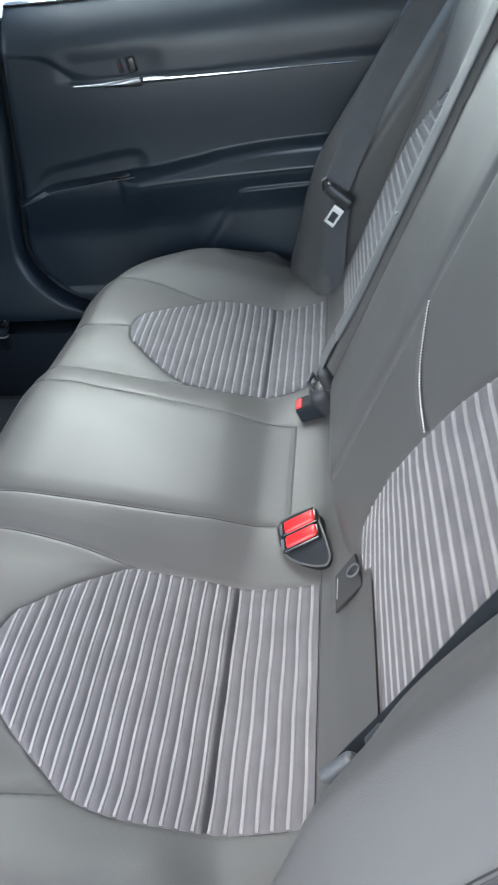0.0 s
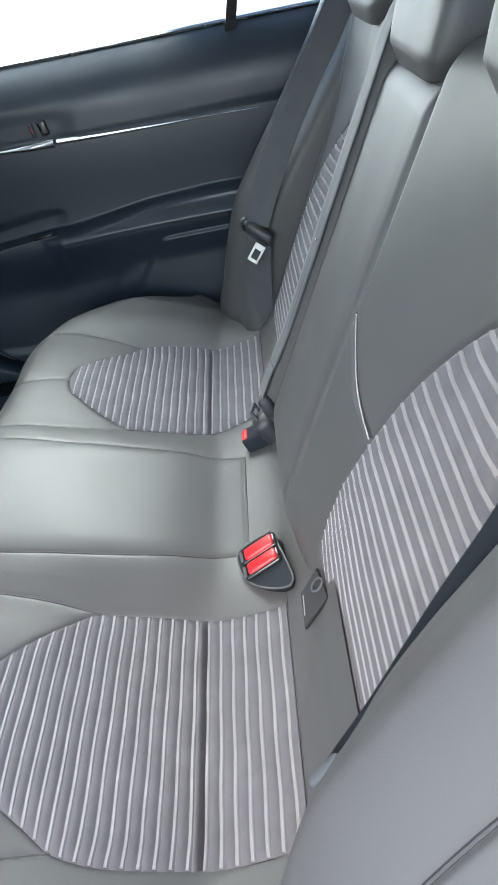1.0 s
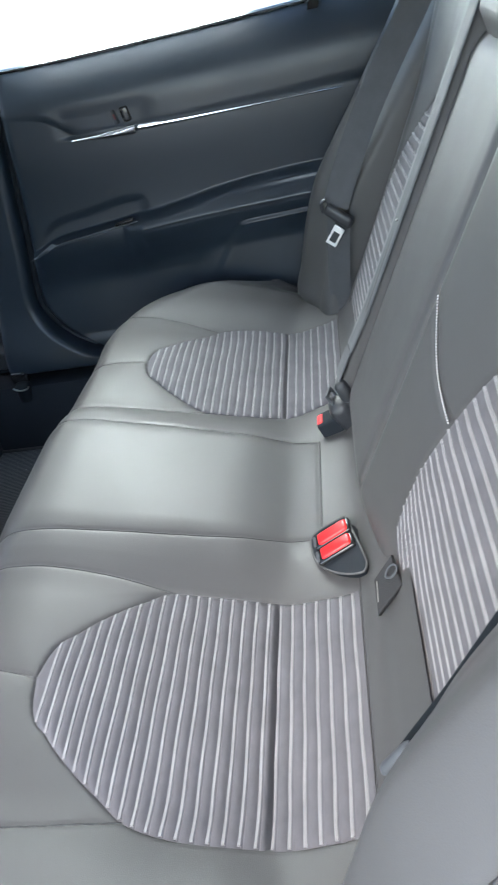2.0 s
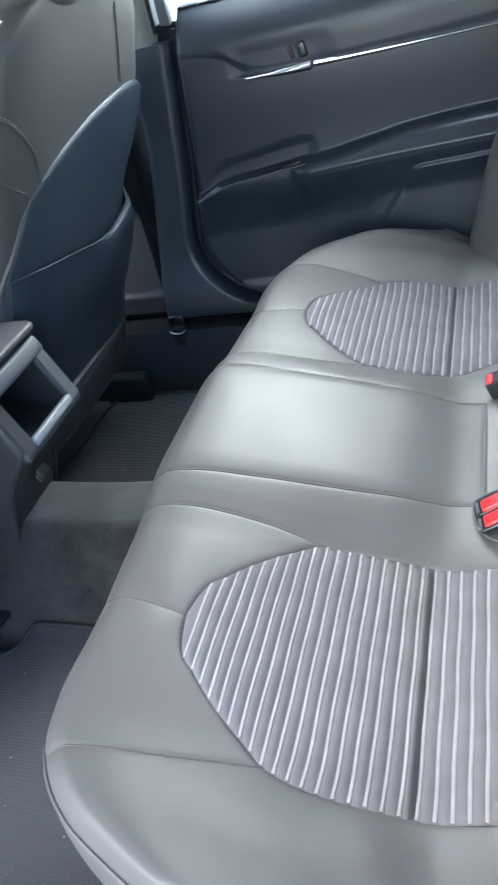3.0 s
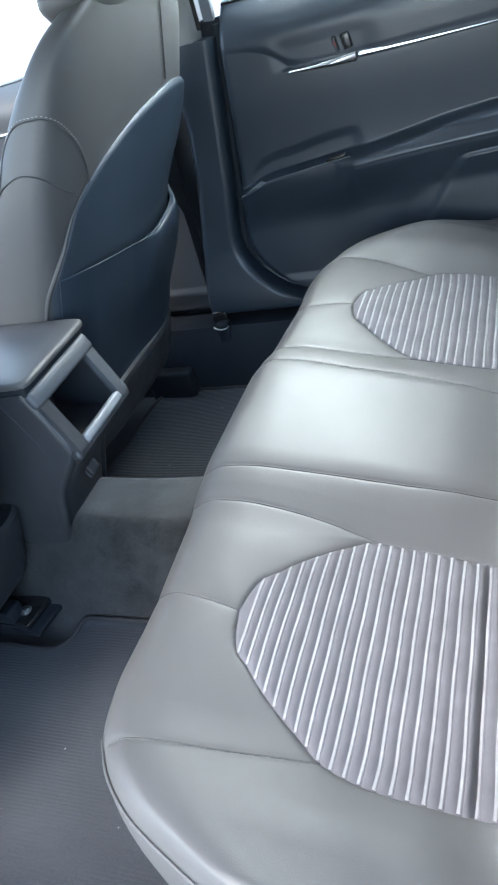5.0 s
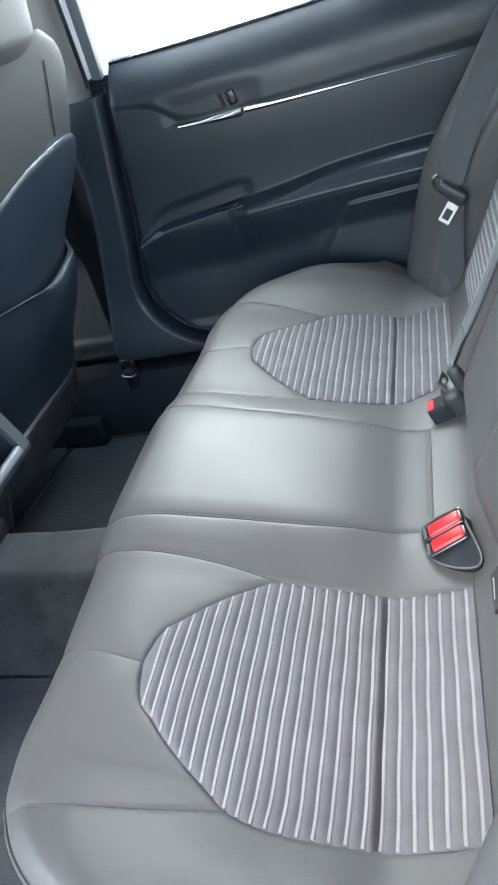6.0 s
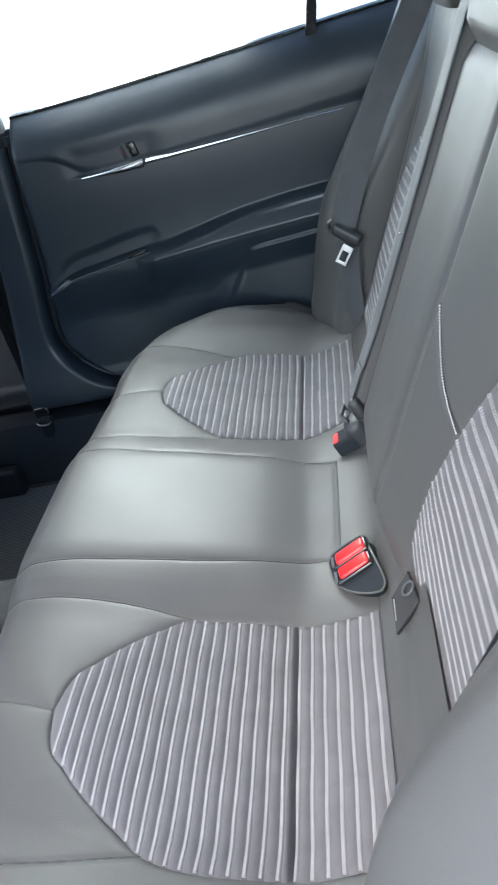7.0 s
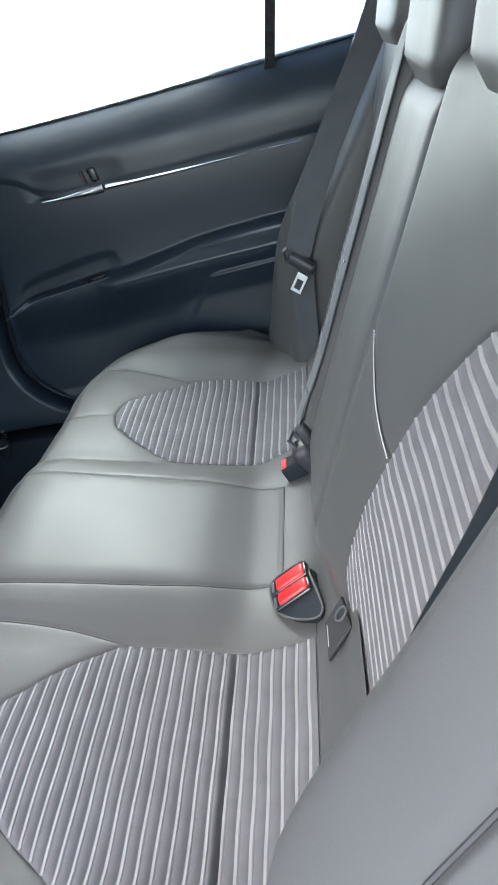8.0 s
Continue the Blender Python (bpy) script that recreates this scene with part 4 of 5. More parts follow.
def door_panel(name, x1, label, trim, fore=0.0, drop=0.0):
    """Inner door panel with upper pad, bright strip, handle, armrest and pocket. fore: shift along the car; drop: how far its window line lies lower."""
    root = thing(name, (-0.6 + fore, 0.72, 0.18), label, "car door", kind="structure")
    zs = np.concatenate([np.linspace(0.178, 0.42, 60), np.linspace(0.4225, 0.545, 66), np.linspace(0.549, 0.64, 16), np.linspace(0.643, 0.725, 48), np.linspace(0.73, 0.792, 20)])
    us = np.linspace(0, 1, 230)
    Z, U = np.meshgrid(zs, us, indexing="ij")
    X = DOOR_FRONT(Z) + (x1 - DOOR_FRONT(Z)) * U
    Y = card_depth(X, Z) + edge_round(X - DOOR_FRONT(Z), 0.016, 0.016) + edge_round(Z - 0.178, 0.014, 0.010)
    rise = sill_rise(X) * np.maximum(Z - 0.60, 0) / 0.190 - drop * np.maximum(Z - 0.67, 0) / 0.122
    fr = np.stack([X + fore, Y, Z + rise], -1)
    bk = fr.copy()
    bk[..., 1] = 0.775
    part("door_card", slab(fr, bk), trim, root, angle=50)

    def strip(xa, xb, w0, w1, out):
        u = np.linspace(0, 1, 40)
        xx = xa + (xb - xa) * u
        zz = 0.656 + 0.010 * ease(-0.46, 0.06, xx) - 0.002 * np.sin(np.pi * u)
        wd = w0 + (w1 - w0) * u
        rows = []
        for k, dy in ((-0.5, 0.0), (-0.3, -0.0035), (0.0, -0.0050), (0.3, -0.0035), (0.5, 0.0)):
            z = zz + k * wd
            rows.append(np.stack([xx + fore, 0.6940 - 0.004 * ease(0.655, 0.67, z) - out + dy, z], -1))
        f = np.stack(rows, 1)
        return slab(f, f + (0, 0.010, 0))

    part("chrome_strip", strip(-0.325, 0.066, 0.0105, 0.0035, 0.001), CHROME, root, "thin tapering chrome strip")
    handle = part("door_handle", strip(-0.458, -0.330, 0.004, 0.0165, 0.008), CHROME, root, "chrome inside door handle")
    part("lock_tab", rounded((0.008, 0.012, 0.026), (-0.366 + fore, 0.697, 0.683), 0.0025, (0, -12, 0)), PLASTIC, handle, "lock tab with a red mark")
    part("lock_mark", rounded((0.004, 0.002, 0.010), (-0.366 + fore, 0.6905, 0.684), 0.0007, (0, -12, 0)), DULL_RED, handle, "red lock mark")
    part("lock_lever", rounded((0.018, 0.014, 0.028), (-0.345 + fore, 0.698, 0.685), 0.004, (0, -10, 0)), GLOSS_BLACK, handle)
    # bright edge along the pull grip, a satin cap at its tip, and the switch ahead of the armrest
    gx = np.linspace(-0.612, -0.372, 50)
    gz = GRIP_EDGE(gx) - 0.0035
    part("grip_edge", tube(np.stack([gx + fore, card_depth(gx, gz) - 0.0005, gz], -1), np.interp(gx, [-0.612, -0.58, -0.40, -0.372], [0.001, 0.0022, 0.0022, 0.0012]), 8), SATIN, root, "satin edge of the pull grip")
    part("grip_cap", loft([np.array([(-0.624 + fore, d, 0.434), (-0.562 + fore, d - 0.012, 0.4680), (-0.552 + fore, d - 0.012, 0.4630), (-0.582 + fore, d - 0.008, 0.4480)]) for d in (0.690, 0.685)]), LIP, root, "satin grip end cap", smooth=False)
    part("window_switch", rounded((0.040, 0.014, 0.005), (-0.398 + fore, 0.677, 0.4885), 0.002, (0, -9, 0)), GLOSS_BLACK, root, "window switch")
    part("speaker_mark", tube([(-0.30 + fore, 0.716, 0.262), (-0.285 + fore, 0.716, 0.2625)], 0.003, 8), SATIN, root)
    # lighter satin edge along the rounded lower corner, tapering at both ends
    q = np.linspace(0.272, 0.216, 16)
    part("kick_lip", tube(np.stack([DOOR_FRONT(q) + 0.002 + fore, np.full(16, 0.703), q], -1), np.r_[np.linspace(0.001, 0.0028, 8), np.linspace(0.0028, 0.001, 8)], 8), SATIN, root, "lighter bottom corner edge")
    sx = np.linspace(DOOR_FRONT(0.79) + 0.006, x1, 40)
    part("window_seal", tube(np.stack([sx + fore, np.full(40, 0.741), 0.788 + sill_rise(sx) - drop], -1), 0.003, 8), GLOSS_BLACK, root)
    return root


def glass_pane(name, outline, y, label):
    o = np.array(outline)
    lean = lambda z: y - 0.30 * (z - 0.78)
    f = np.array([(p[0], lean(p[1]), p[1]) for p in o])
    v, fc = loft([f, f + (0, 0.004, 0)])
    ob = setting(name, (v, fc), GLASS, label, "window", smooth=False)
    ob.visible_shadow = False
    return ob


def post(name, a, b, width, deep, material, label, category="pillar"):
    a, b = np.array(a, float), np.array(b, float)
    u = np.linspace(0, 1, 14)[:, None]
    p = a + (b - a) * u
    return setting(name, strap(p, (1, 0, 0), width, deep), material, label, category)


carpet()
rng = random.Random(7)
flecks = []
for k in range(22):
    if k < 14:
        fx, fy = rng.uniform(-0.95, -0.50), rng.uniform(-0.58, -0.14)
        fz = floor_z(fx, fy) + 0.0165
    else:
        fx, fy = rng.uniform(-0.95, -0.55), rng.uniform(0.16, 0.56)
        fz = floor_z(fx, fy) + 0.0165
    size = rng.uniform(0.0004, 0.0009)
    flecks.append(rounded((size * rng.uniform(1, 2.4), size, size * 0.6), (fx, fy, fz), size * 0.2, (0, 0, rng.uniform(0, 180)), 1))
tagged(part("lint", joined(*flecks), THREAD), "scattered pale lint specks on the floor mats", "lint", "", "stuff")
floor_mat(-1, "dark ribbed carpet mat on the floor by the doorway")
floor_mat(1, "dark ribbed carpet mat on the far side floor")
seat_rail(-1)
seat_rail(1)
console()
front_seat(1, "grey-black leather front passenger seat seen from behind")
front_seat(-1, "grey-black leather driver seat seen from behind")
door_panel("door_1", 0.27, "closed rear door with dark soft panel and chrome strip", SOFT_TRIM)
door_panel("door_2", 0.10, "closed front door with chrome strip, its dark panel greyed as by haze", HAZED_TRIM, -0.865, 0.048)


# ---- pillars, sills, roof, outside ----


PILLAR_REAR = smooth_curve([0.176, 0.19, 0.205, 0.227, 0.274, 0.335, 0.451, 0.715, 0.745], [-0.42, -0.49, -0.543, -0.583, -0.634, -0.655, -0.638, -0.602, -0.598])


def b_pillar():
    root = thing("pillar_1", (-0.70, 0.72, 0.05), "dark lower and pale upper centre pillar trim", "pillar", kind="structure")
    zs = np.concatenate([np.linspace(0.176, 0.30, 50), np.linspace(0.305, 0.742, 50)])
    u = np.linspace(0, 1, 40)
    Z, U = np.meshgrid(zs, u, indexing="ij")
    x1 = PILLAR_REAR(Z)
    x0 = -0.705 - 0.062 * ease(0.62, 0.18, Z)
    X = x0 + (x1 - x0) * U
    Y = 0.692 - 0.026 * ease(0.33, 0.19, Z) + edge_round(np.minimum(X - x0, (x1 - X) * 1.0), 0.020, 0.024) + edge_round(Z - 0.176, 0.012, 0.010) - 0.002 * ease(0.52, 0.30, Z)
    f = np.stack([X, Y, Z], -1)
    b = f.copy()
    b[..., 1] = 0.78
    part("lower_trim", slab(f, b), SOFT_TRIM, root)
    zs = np.linspace(0.742, 1.2, 30)
    Z, U = np.meshgrid(zs, u, indexing="ij")
    X = -0.755 + 0.122 * U + 0.10 * (Z - 0.74)
    Y = 0.700 - 0.28 * (Z - 0.742) + edge_round(np.minimum(U, 1 - U) * 0.122, 0.03, 0.03)
    f = np.stack([X, Y, Z], -1)
    part("upper_trim", slab(f, f + (0, 0.07, 0)), PILLAR_TRIM, root, "pale grey upper pillar trim")
    q = np.linspace(0.76, 1.2, 20)
    part("door_seal", tube(np.stack([-0.624 + 0.10 * (q - 0.74), 0.712 - 0.28 * (q - 0.742), q], -1), 0.0045, 10), GLOSS_BLACK, root, "black rubber door seal")
    q = np.linspace(0.205, 0.76, 60)
    part("door_seal", tube(np.stack([(PILLAR_REAR(q) + DOOR_FRONT(q)) / 2 - 0.001, np.full(60, 0.726), q], -1), 0.007, 10), MATT_BLACK, root, "black rubber door seal")
    return root


def belt_anchor():
    root = thing("belt_anchor", (-0.738, 0.67, 0.11), "black front belt anchor with a bright loop by the sill", "belt anchor")
    part("anchor_cover", rounded((0.040, 0.024, 0.030), (-0.740, 0.672, 0.173), 0.007), GLOSS_BLACK, root)
    part("anchor_socket", rounded((0.034, 0.030, 0.056), (-0.736, 0.660, 0.138), 0.011, segments=4), MATT_BLACK, root)
    a = np.linspace(0.05 * np.pi, 0.95 * np.pi, 16)
    part("anchor_loop", tube(np.stack([-0.735 + 0.019 * np.cos(a), np.full(16, 0.644), 0.160 - 0.010 * np.sin(a)], -1), 0.0020, 8), STEEL, root, "bright steel loop")
    return root


b_pillar()
belt_anchor()
for s in (1, -1):
    f = np.array([(s * 0.60, 0.0), (s * 0.64, 0.10), (s * 0.66, 0.150), (s * 0.70, 0.160), (s * 0.78, 0.150), (s * 0.80, -0.05), (s * 0.60, -0.05)])
    v, fc = loft([np.insert(f, 0, k, axis=1) for k in (-1.9, -0.30)])
    setting("sill_1" if s > 0 else "sill_2", (v, fc), MATT_BLACK if s > 0 else PILLAR_TRIM, "moulded plastic door sill with scuff plate", "door sill", angle=50)

setting("door_jamb", rounded((0.50, 0.03, 0.80), (-0.79, 0.752, 0.37), 0.006), MATT_BLACK, "black door jamb behind the panel edge", "door jamb")
glass_pane("window_1", [(-0.60, 0.77), (0.012, 0.785), (0.10, 1.16), (-0.55, 1.18)], 0.742, "clear side glass of the closed rear door")
glass_pane("window_2", [(0.036, 0.785), (0.34, 0.82), (0.16, 1.13), (0.118, 1.15)], 0.742, "small fixed quarter glass of the rear door")
glass_pane("window_3", [(-1.75, 0.725), (-0.735, 0.735), (-0.68, 1.18), (-1.35, 1.16)], 0.742, "clear side glass of the closed front door")
post("window_post_1", (0.024, 0.742, 0.775), (0.110, 0.742 - 0.30 * 0.39, 1.17), 0.020, 0.014, GLOSS_BLACK, "black divider post between door glass and quarter glass")
# the rear door's frame takes a pale colour in place of its reflections
post("door_frame_1", (-0.607, 0.735, 0.770), (-0.555, 0.735 - 0.30 * 0.42, 1.19), 0.022, 0.018, LIP, "window frame of the rear door, coloured pale for its reflections", "door")
post("window_post_2", (0.345, 0.70, 0.81), (0.165, 0.60, 1.15), 0.07, 0.03, SOFT_TRIM, "rear quarter pillar trim")

# quarter trims, rear shelf and roof close the cabin
for s in (1, -1):
    q = np.array([(0.16, 0.10), (0.70, 0.10), (0.95, 0.84), (0.42, 0.86), (0.30, 0.80), (0.22, 0.66), (0.15, 0.45)])
    v, fc = prism(q, s * 0.702, s * 0.76)
    setting("wall_quarter_1" if s > 0 else "wall_quarter_2", (v, fc), SOFT_TRIM, "dark moulded quarter trim behind the door", "trim", smooth=False)
setting("rear_shelf", rounded((0.60, 1.40, 0.03), (0.62, 0, 0.815), 0.01), SOFT_TRIM, "dark parcel shelf behind the bench", "shelf")
setting("bulkhead", rounded((0.03, 1.40, 0.72), (0.40, 0, 0.45), 0.01), SOFT_TRIM, "dark panel behind the bench", "wall")
xs, ys = np.linspace(-1.20, 0.45, 30), np.linspace(-0.70, 0.66, 40)
X, Y = np.meshgrid(xs, ys, indexing="ij")
Z = 1.235 - 0.16 * (Y / 0.60) ** 4 * 0.35 - 0.10 * ((X + 0.4) / 0.9) ** 4
f = np.stack([X, Y, Z], -1)
setting("ceiling", slab(f, f + (0, 0, 0.04)), HEADLINER, "pale cloth headliner", "ceiling")
o = np.array([(0.46, -0.55, 1.12), (0.46, 0.55, 1.12), (0.95, 0.62, 0.84), (0.95, -0.62, 0.84)])
setting("window_4", loft([o, o + (0.003, 0, 0.004)]), GLASS, "sloping rear window glass", "window", smooth=False)
for s in (1, -1):
    w_ = 0.60 if s > 0 else 0.68
    p = path_curve([(-1.75, s * w_, 0.84), (-1.30, s * (w_ - 0.04), 1.06), (-0.95, s * (w_ - 0.02), 1.165), (-0.5, s * w_, 1.185), (0.10, s * w_, 1.16), (0.45, s * w_, 1.06), (0.95, s * (w_ + 0.06), 0.86)])(np.linspace(0, 1, 40))
    setting("roof_rail_1" if s > 0 else "roof_rail_2", tube(p, 0.040, 10), PILLAR_TRIM, "pale roof side rail trim", "trim")

setting("dashboard", rounded((0.30, 1.40, 0.74), (-1.98, 0, 0.41), 0.06), SOFT_TRIM, "dark plain dashboard closing the front of the cabin", "dashboard")

g = np.linspace(0, 2 * np.pi, 64, endpoint=False)
ring = np.stack([np.cos(g), np.sin(g), 0 * g], -1)
setting("ground", loft([ring * 600 + (0, 0, -0.36), ring * 600 + (0, 0, -0.5)]), ASPHALT, "pale concrete parking ground", "ground", smooth=False)


HAZE, _t, _b = base("bright_overcast_haze", (0.8, 0.8, 0.8), 1.0)
_b.inputs["Emission Color"].default_value = (1.0, 1.0, 0.95, 1)
_b.inputs["Emission Strength"].default_value = 0.6
o = np.array([(-110, 40, -0.36), (110, 40, -0.36), (110, 40, 14), (-110, 40, 14)], float)
setting("backdrop", loft([o, o + (0, 0.2, 0)]), HAZE, "bright white overcast sky far beyond the closed doors", "sky", smooth=False)


def door_mirror():
    root = thing("door_mirror", (-1.48, 0.87, 0.73), "grey door mirror outside the front glass", "mirror")
    a = np.linspace(0, 2 * np.pi, 48, endpoint=False)
    c, h = np.sign(np.cos(a)) * np.abs(np.cos(a)) ** 0.7, np.sign(np.sin(a)) * np.abs(np.sin(a)) ** 0.7

    def oval(deep, wide, tall):
        """An oval across the mirror's axis, which is turned a little inwards."""
        along = wide * c
        return np.stack([-1.490 + 0.30 * along + 0.95 * deep, 0.870 + 0.95 * along - 0.30 * deep, 0.826 + tall * h], -1)

    shell = [oval(k, 0.092 * g_, 0.083 * g_) for k, g_ in ((-0.10, 0.35), (-0.09, 0.6), (-0.06, 0.85), (-0.02, 0.97), (0.0, 1.0), (0.008, 0.985), (0.010, 0.93), (0.006, 0.84), (0.003, 0.78))]
    part("mirror_shell", loft(shell), LIP, root, angle=60)
    part("mirror_face", loft([oval(0.0045, 0.072, 0.063), oval(0.0065, 0.071, 0.062)]), MIRROR_GLASS, root, "mirror glass")
    part("mirror_stem", tube([(-1.49, 0.752, 0.725), (-1.49, 0.785, 0.742), (-1.50, 0.83, 0.768)], 0.018, 10), PLASTIC, root)
    return root


door_mirror()

# ---- belts and buckles ----


def double_buckle():
    root = thing("double_belt_buckle", (-0.02, -0.115, 0.28), "black double belt buckle with two red buttons in a pocket", "belt buckle")
    up = Vector((-0.46, -0.10, 0.86)).normalized()
    along = (Vector((1, 0.12, 0.42)) - up * Vector((1, 0.12, 0.42)).dot(up)).normalized()
    m = Matrix((along, up.cross(along), up)).transposed().to_4x4()
    base_ = Matrix.Translation((-0.014, -0.138, 0.305)) @ m
    m = base_ @ Matrix.Scale(0.9, 4)

    def put(data):
        v, f = data
        v = np.array([list(m @ Vector(q)) for q in v])
        return v, f

    part("housing", put(rounded((0.060, 0.058, 0.060), (0, 0, -0.029), 0.006, taper=(0.9, 0.92))), MATT_BLACK, root, angle=40)
    for k in (-1, 1):
        cap = part("buckle_head", put(rounded((0.058, 0.026, 0.012), (0, k * 0.0145, 0.004), 0.004)), GLOSS_BLACK, root)
        part("red_button", put(rounded((0.047, 0.021, 0.010), (0.002, k * 0.0135, 0.0085), 0.0045)), RED, cap, "red release button")
        part("tongue_slot", put(rounded((0.004, 0.019, 0.004), (-0.0265, k * 0.0145, 0.0095), 0.001)), SATIN, cap)
    rim = [(0.0241, 0.0348), (0.0291, 0.0006), (0.0359, -0.0620), (0.0286, -0.0730), (-0.0013, -0.0569), (-0.0259, -0.0285), (-0.0357, 0.0026), (-0.0325, 0.0330), (-0.014, 0.0380), (0.0241, 0.0348)]
    pts = np.array([list(m @ Vector((p[0], p[1], 0.004))) for p in path_curve(rim)(np.linspace(0, 1, 70))])
    part("pocket_rim", tube(pts, 0.0014, 8), LEATHER, root, "rolled leather pocket rim")
    inner = np.array([(p[0], p[1]) for p in path_curve(rim)(np.linspace(0, 1, 70))[:-1]])
    rings = [np.array([list(m @ Vector((*(inner.mean(0) + (p - inner.mean(0)) * g), h))) for p in inner]) for h, g in ((-0.020, 0.9), (0.003, 1.0), (0.0045, 0.97))]
    part("pocket_lining", loft(rings), MATT_BLACK, root, "black pocket lining")
    return root


def single_buckle():
    root = thing("middle_belt_buckle", (-0.02, 0.155, 0.27), "black belt buckle with red button and latched grey tongue", "belt buckle")
    part("housing", rounded((0.036, 0.034, 0.066), (-0.026, 0.150, 0.288), 0.006, (0, -22, 0)), MATT_BLACK, root)
    part("red_button", rounded((0.010, 0.024, 0.018), (-0.045, 0.148, 0.308), 0.003, (0, -30, 0)), RED, root, "red release button")
    part("latch_body", rounded((0.034, 0.040, 0.070), (-0.006, 0.148, 0.316), 0.013, (8, -28, 0)), PLASTIC, root, "moulded dark latch body")
    bars = [rounded((0.004, 0.005, 0.038), (0, k, 0), 0.0012) for k in (-0.012, 0.012)] + [rounded((0.004, 0.029, 0.006), (0, 0, k), 0.0012) for k in (-0.017, 0.017)]
    v, f = joined(*bars)
    m = pose(-0.022, 0.150, 0.342, 0, -30, -12)
    part("tongue", (np.array([list(m @ Vector(q)) for q in v]), f), SATIN, root, "satin steel tongue frame")
    part("latch_grip", rounded((0.020, 0.052, 0.036), (-0.004, 0.148, 0.368), 0.008, (0, -24, -10)), PLASTIC, root, "grey plastic tongue grip")
    for piece in root.children:
        piece.location += Vector((0.020, -0.022, 0.0))
    return root


def middle_belt():
    zs = np.linspace(0.385, 0.825, 60)
    y = 0.122 - 0.008 * ease(0.38, 0.80, zs)
    lie = np.stack([back_surface(np.full(60, 0.118), zs) - 0.0165 - 0.006 * ease(0.50, 0.385, zs), y, zs], -1)
    pts = np.concatenate([lie, path_curve([lie[-1], (0.215, 0.114, 0.853), (0.252, 0.113, 0.874), (0.31, 0.112, 0.874)])(np.linspace(0, 1, 14))[1:]])
    root = thing("middle_belt", (0.05, 0.14, 0.385), "dark webbing belt running down the middle backrest", "seat belt", "seat belts")
    part("shoulder_webbing", strap(pts[6:], (-0.14, 1, 0), 0.032), WEBBING, root)
    part("lap_webbing", strap(pts[:7] - (0.001, 0, 0), (-0.14, 1, 0), 0.028), WEBBING, root)
    return root


def outer_belt(s, label):
    root = thing("outer_seat_belt", (0.0, s * 0.56, 0.29), label, "seat belt", "seat belts")
    up = path_curve([(0.030, 0.492, 0.512), (0.050, 0.497, 0.56), (0.094, 0.506, 0.65), (0.142, 0.516, 0.73), (0.188, 0.528, 0.80), (0.245, 0.555, 0.90), (0.285, 0.580, 0.97)])(np.linspace(0, 1, 60))
    part("shoulder_webbing", mirrored(strap(up, (0.93, -0.30, -0.15), 0.047), s), WEBBING, root)
    lap = path_curve([(0.034, 0.494, 0.495), (0.028, 0.496, 0.44), (0.022, 0.500, 0.34), (0.030, 0.502, 0.25)])(np.linspace(0, 1, 30))
    part("lap_webbing", mirrored(strap(lap, (0.9, -0.4, 0), 0.044), s), WEBBING, root)
    part("tongue_grip", mirrored(rounded((0.056, 0.015, 0.022), (0.033, 0.480, 0.498), 0.007, (0, 34, -20)), s), PLASTIC, root, "black moulded tongue grip")
    part("grip_horn", mirrored(tube(path_curve([(0.007, 0.488, 0.506), (0.005, 0.486, 0.522), (0.014, 0.486, 0.528)])(np.linspace(0, 1, 8)), 0.0035, 8), s), PLASTIC, root)
    # the steel tongue with its slot
    w = []
    for dx, dz, sx, sz in ((-0.010, 0, 0.005, 0.046), (0.010, 0, 0.005, 0.046), (0, -0.020, 0.025, 0.007), (0, 0.016, 0.025, 0.014)):
        w.append(rounded((sx, 0.003, sz), (dx, 0, dz), 0.001))
    v, f = joined(*w)
    m = pose(0.024, 0.473, 0.466, 0, 34, -20) @ Matrix.Scale(0.8, 4)
    v = np.array([list(m @ Vector(q)) for q in v])
    part("tongue", mirrored((v, f), s), PLATED, root, "bright steel belt tongue")
    return root


double_buckle()
single_buckle()
middle_belt()
outer_belt(1, "black seat belt hanging with a bright tongue by the closed door")


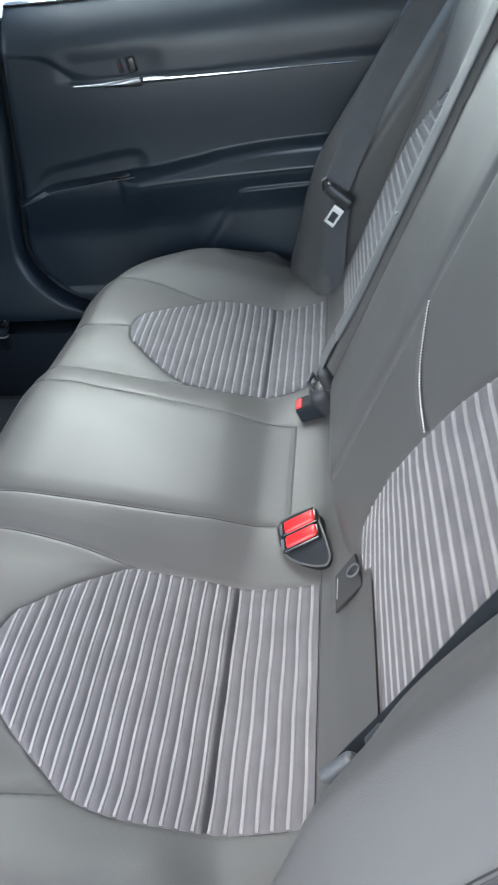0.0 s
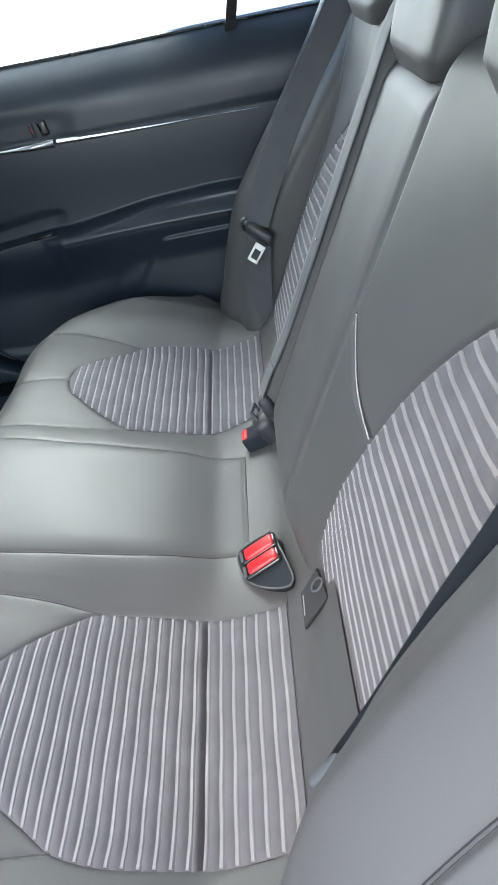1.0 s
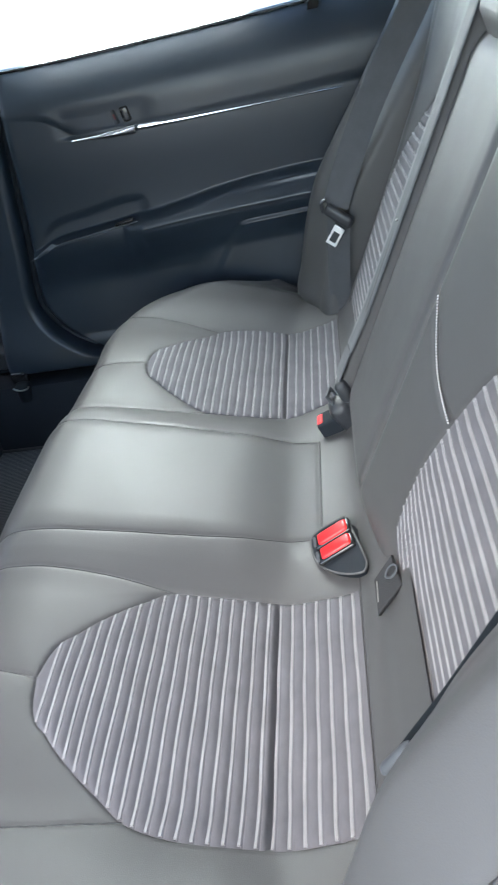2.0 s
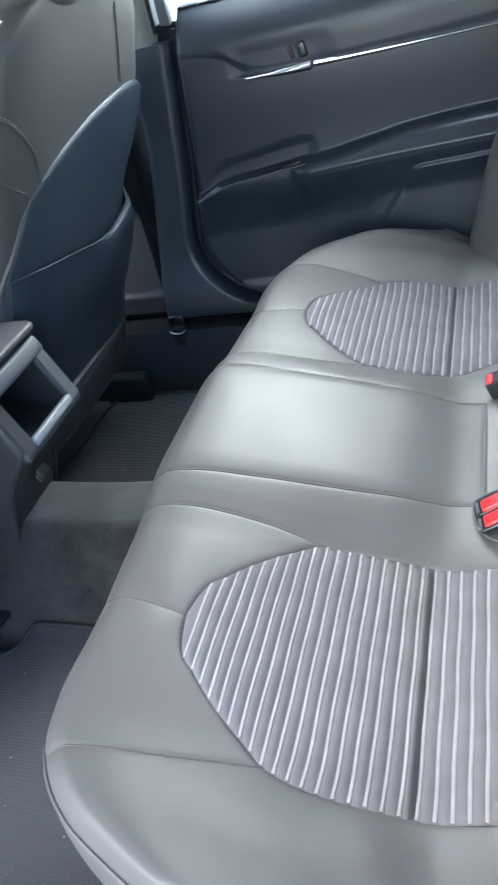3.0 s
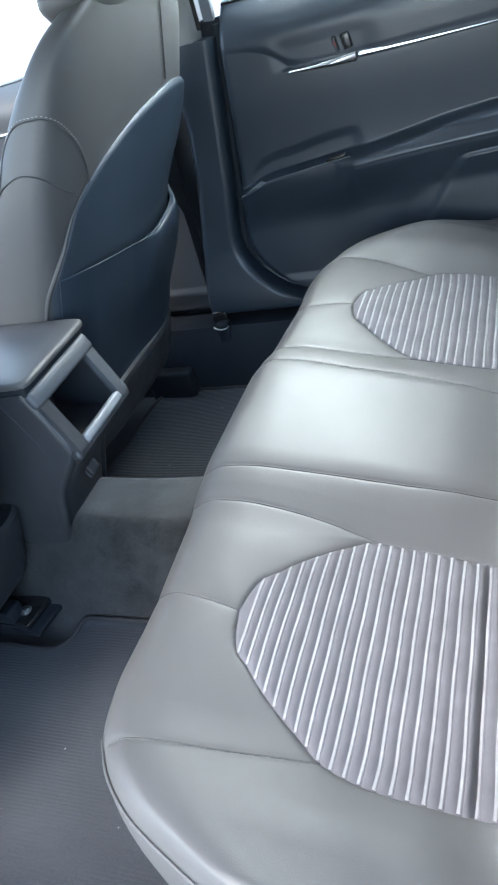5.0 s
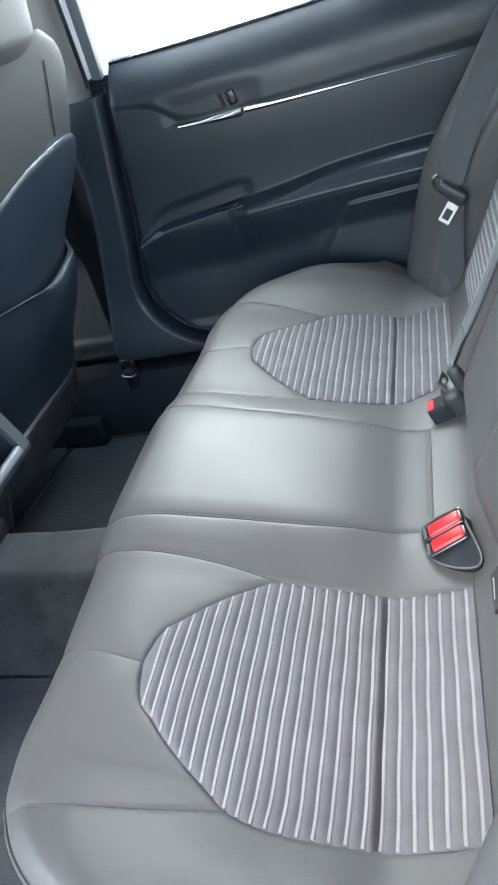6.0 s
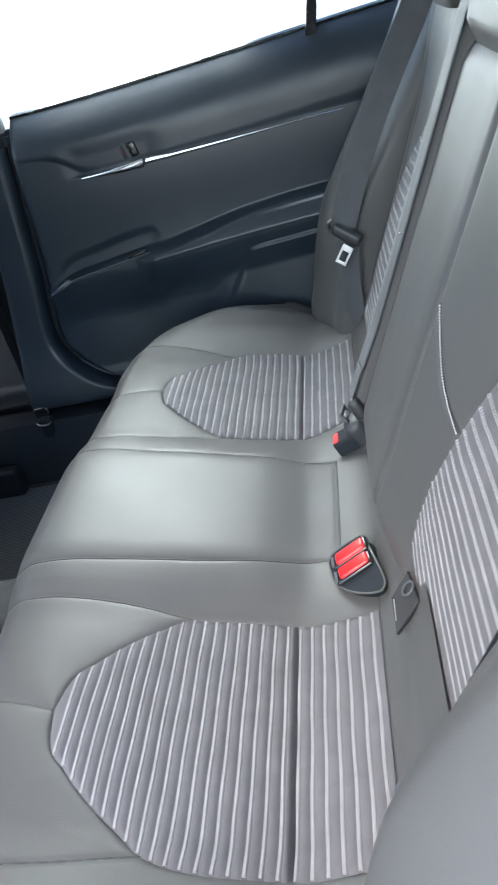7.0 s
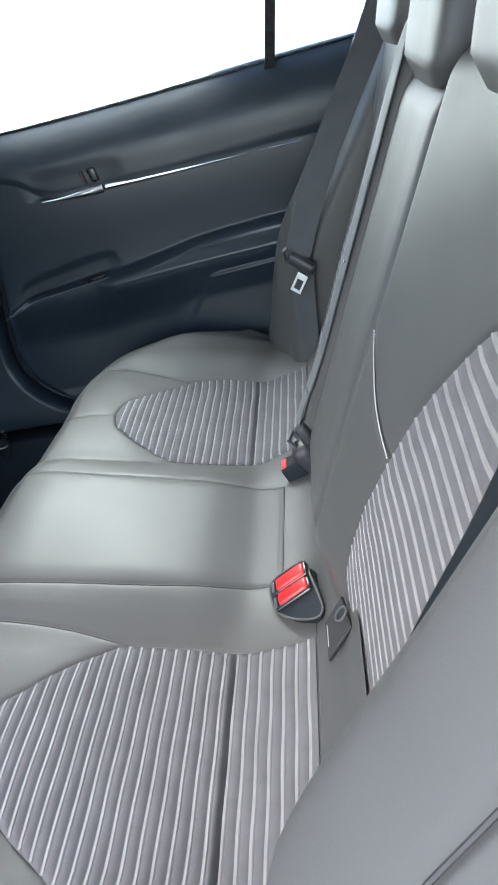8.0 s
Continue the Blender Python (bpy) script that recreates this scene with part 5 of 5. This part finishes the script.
def near_belt():
    root = thing("stowed_seat_belt", (0.03, -0.495, 0.30), "dark belt tucked between backrest and wing, blackened for the gap's shade, with a grey tongue", "seat belt", "seat belts")
    run = path_curve([(0.028, 0.420), (0.035, 0.435), (0.064, 0.490), (0.111, 0.588), (0.142, 0.648), (0.20, 0.775)])(np.linspace(0, 1, 60))
    pts = np.stack([run[:, 0] + 0.0035, np.full(60, -0.4950), run[:, 1] - 0.001], -1)
    # belt coloured matt black, so it also paints the dark gap beside the wing
    part("belt_webbing", strap(pts, (-0.92, 0.25, 0.39), 0.013), MATT_BLACK, root)
    part("tongue_grip", rounded((0.034, 0.010, 0.014), (0.031, -0.517, 0.455), 0.0045, (0, -50, 8)), SATIN, root, "satin grey tongue")
    part("tongue_guide", rounded((0.022, 0.008, 0.009), (0.056, -0.503, 0.474), 0.003, (0, -62, 8)), PLASTIC, root, "black plastic belt guide")
    return root


def isofix_tag():
    root = thing("child_seat_anchor_tag", (0.03, -0.245, 0.33), "black plastic child-seat anchor tag at the cushion tail", "anchor tag")
    n = np.array((-0.55, -0.35, 0.75)) / 0.993
    plate = np.array([(0.027, -0.256, 0.359), (0.037, -0.2495, 0.3695), (0.047, -0.243, 0.380), (0.0505, -0.2595, 0.375), (0.054, -0.276, 0.370), (0.0405, -0.283, 0.3565), (0.027, -0.290, 0.343), (0.027, -0.273, 0.351)])
    mid = plate.mean(0)
    part("tag", loft([plate - n * 0.003, plate + n * 0.001, mid + (plate - mid) * 0.94 + n * 0.002]), MAT_EDGE, root, angle=20)
    a_, b_ = np.array((0.65, 0.12, 0.53)), np.array((0.10, -0.90, -0.35))
    a_, b_ = a_ / np.linalg.norm(a_), b_ / np.linalg.norm(b_)
    ring_ = [(0.046, -0.260, 0.3725) + n * 0.003 + 0.0075 * np.cos(k) * a_ + 0.0055 * np.sin(k) * b_ for k in np.linspace(0, 2 * np.pi, 25)]
    part("guide_ring", tube(ring_, 0.0013, 6), SATIN, root, "dark anchor ring")
    ends = np.array([(0.0300, -0.260, 0.360), (0.0297, -0.270, 0.3547), (0.0292, -0.279, 0.350)])
    part("mark_bar", tube(ends + n * 0.0022, 0.0006, 6), STITCH_GREY, root, "light printed bar")
    return root


near_belt()
isofix_tag()
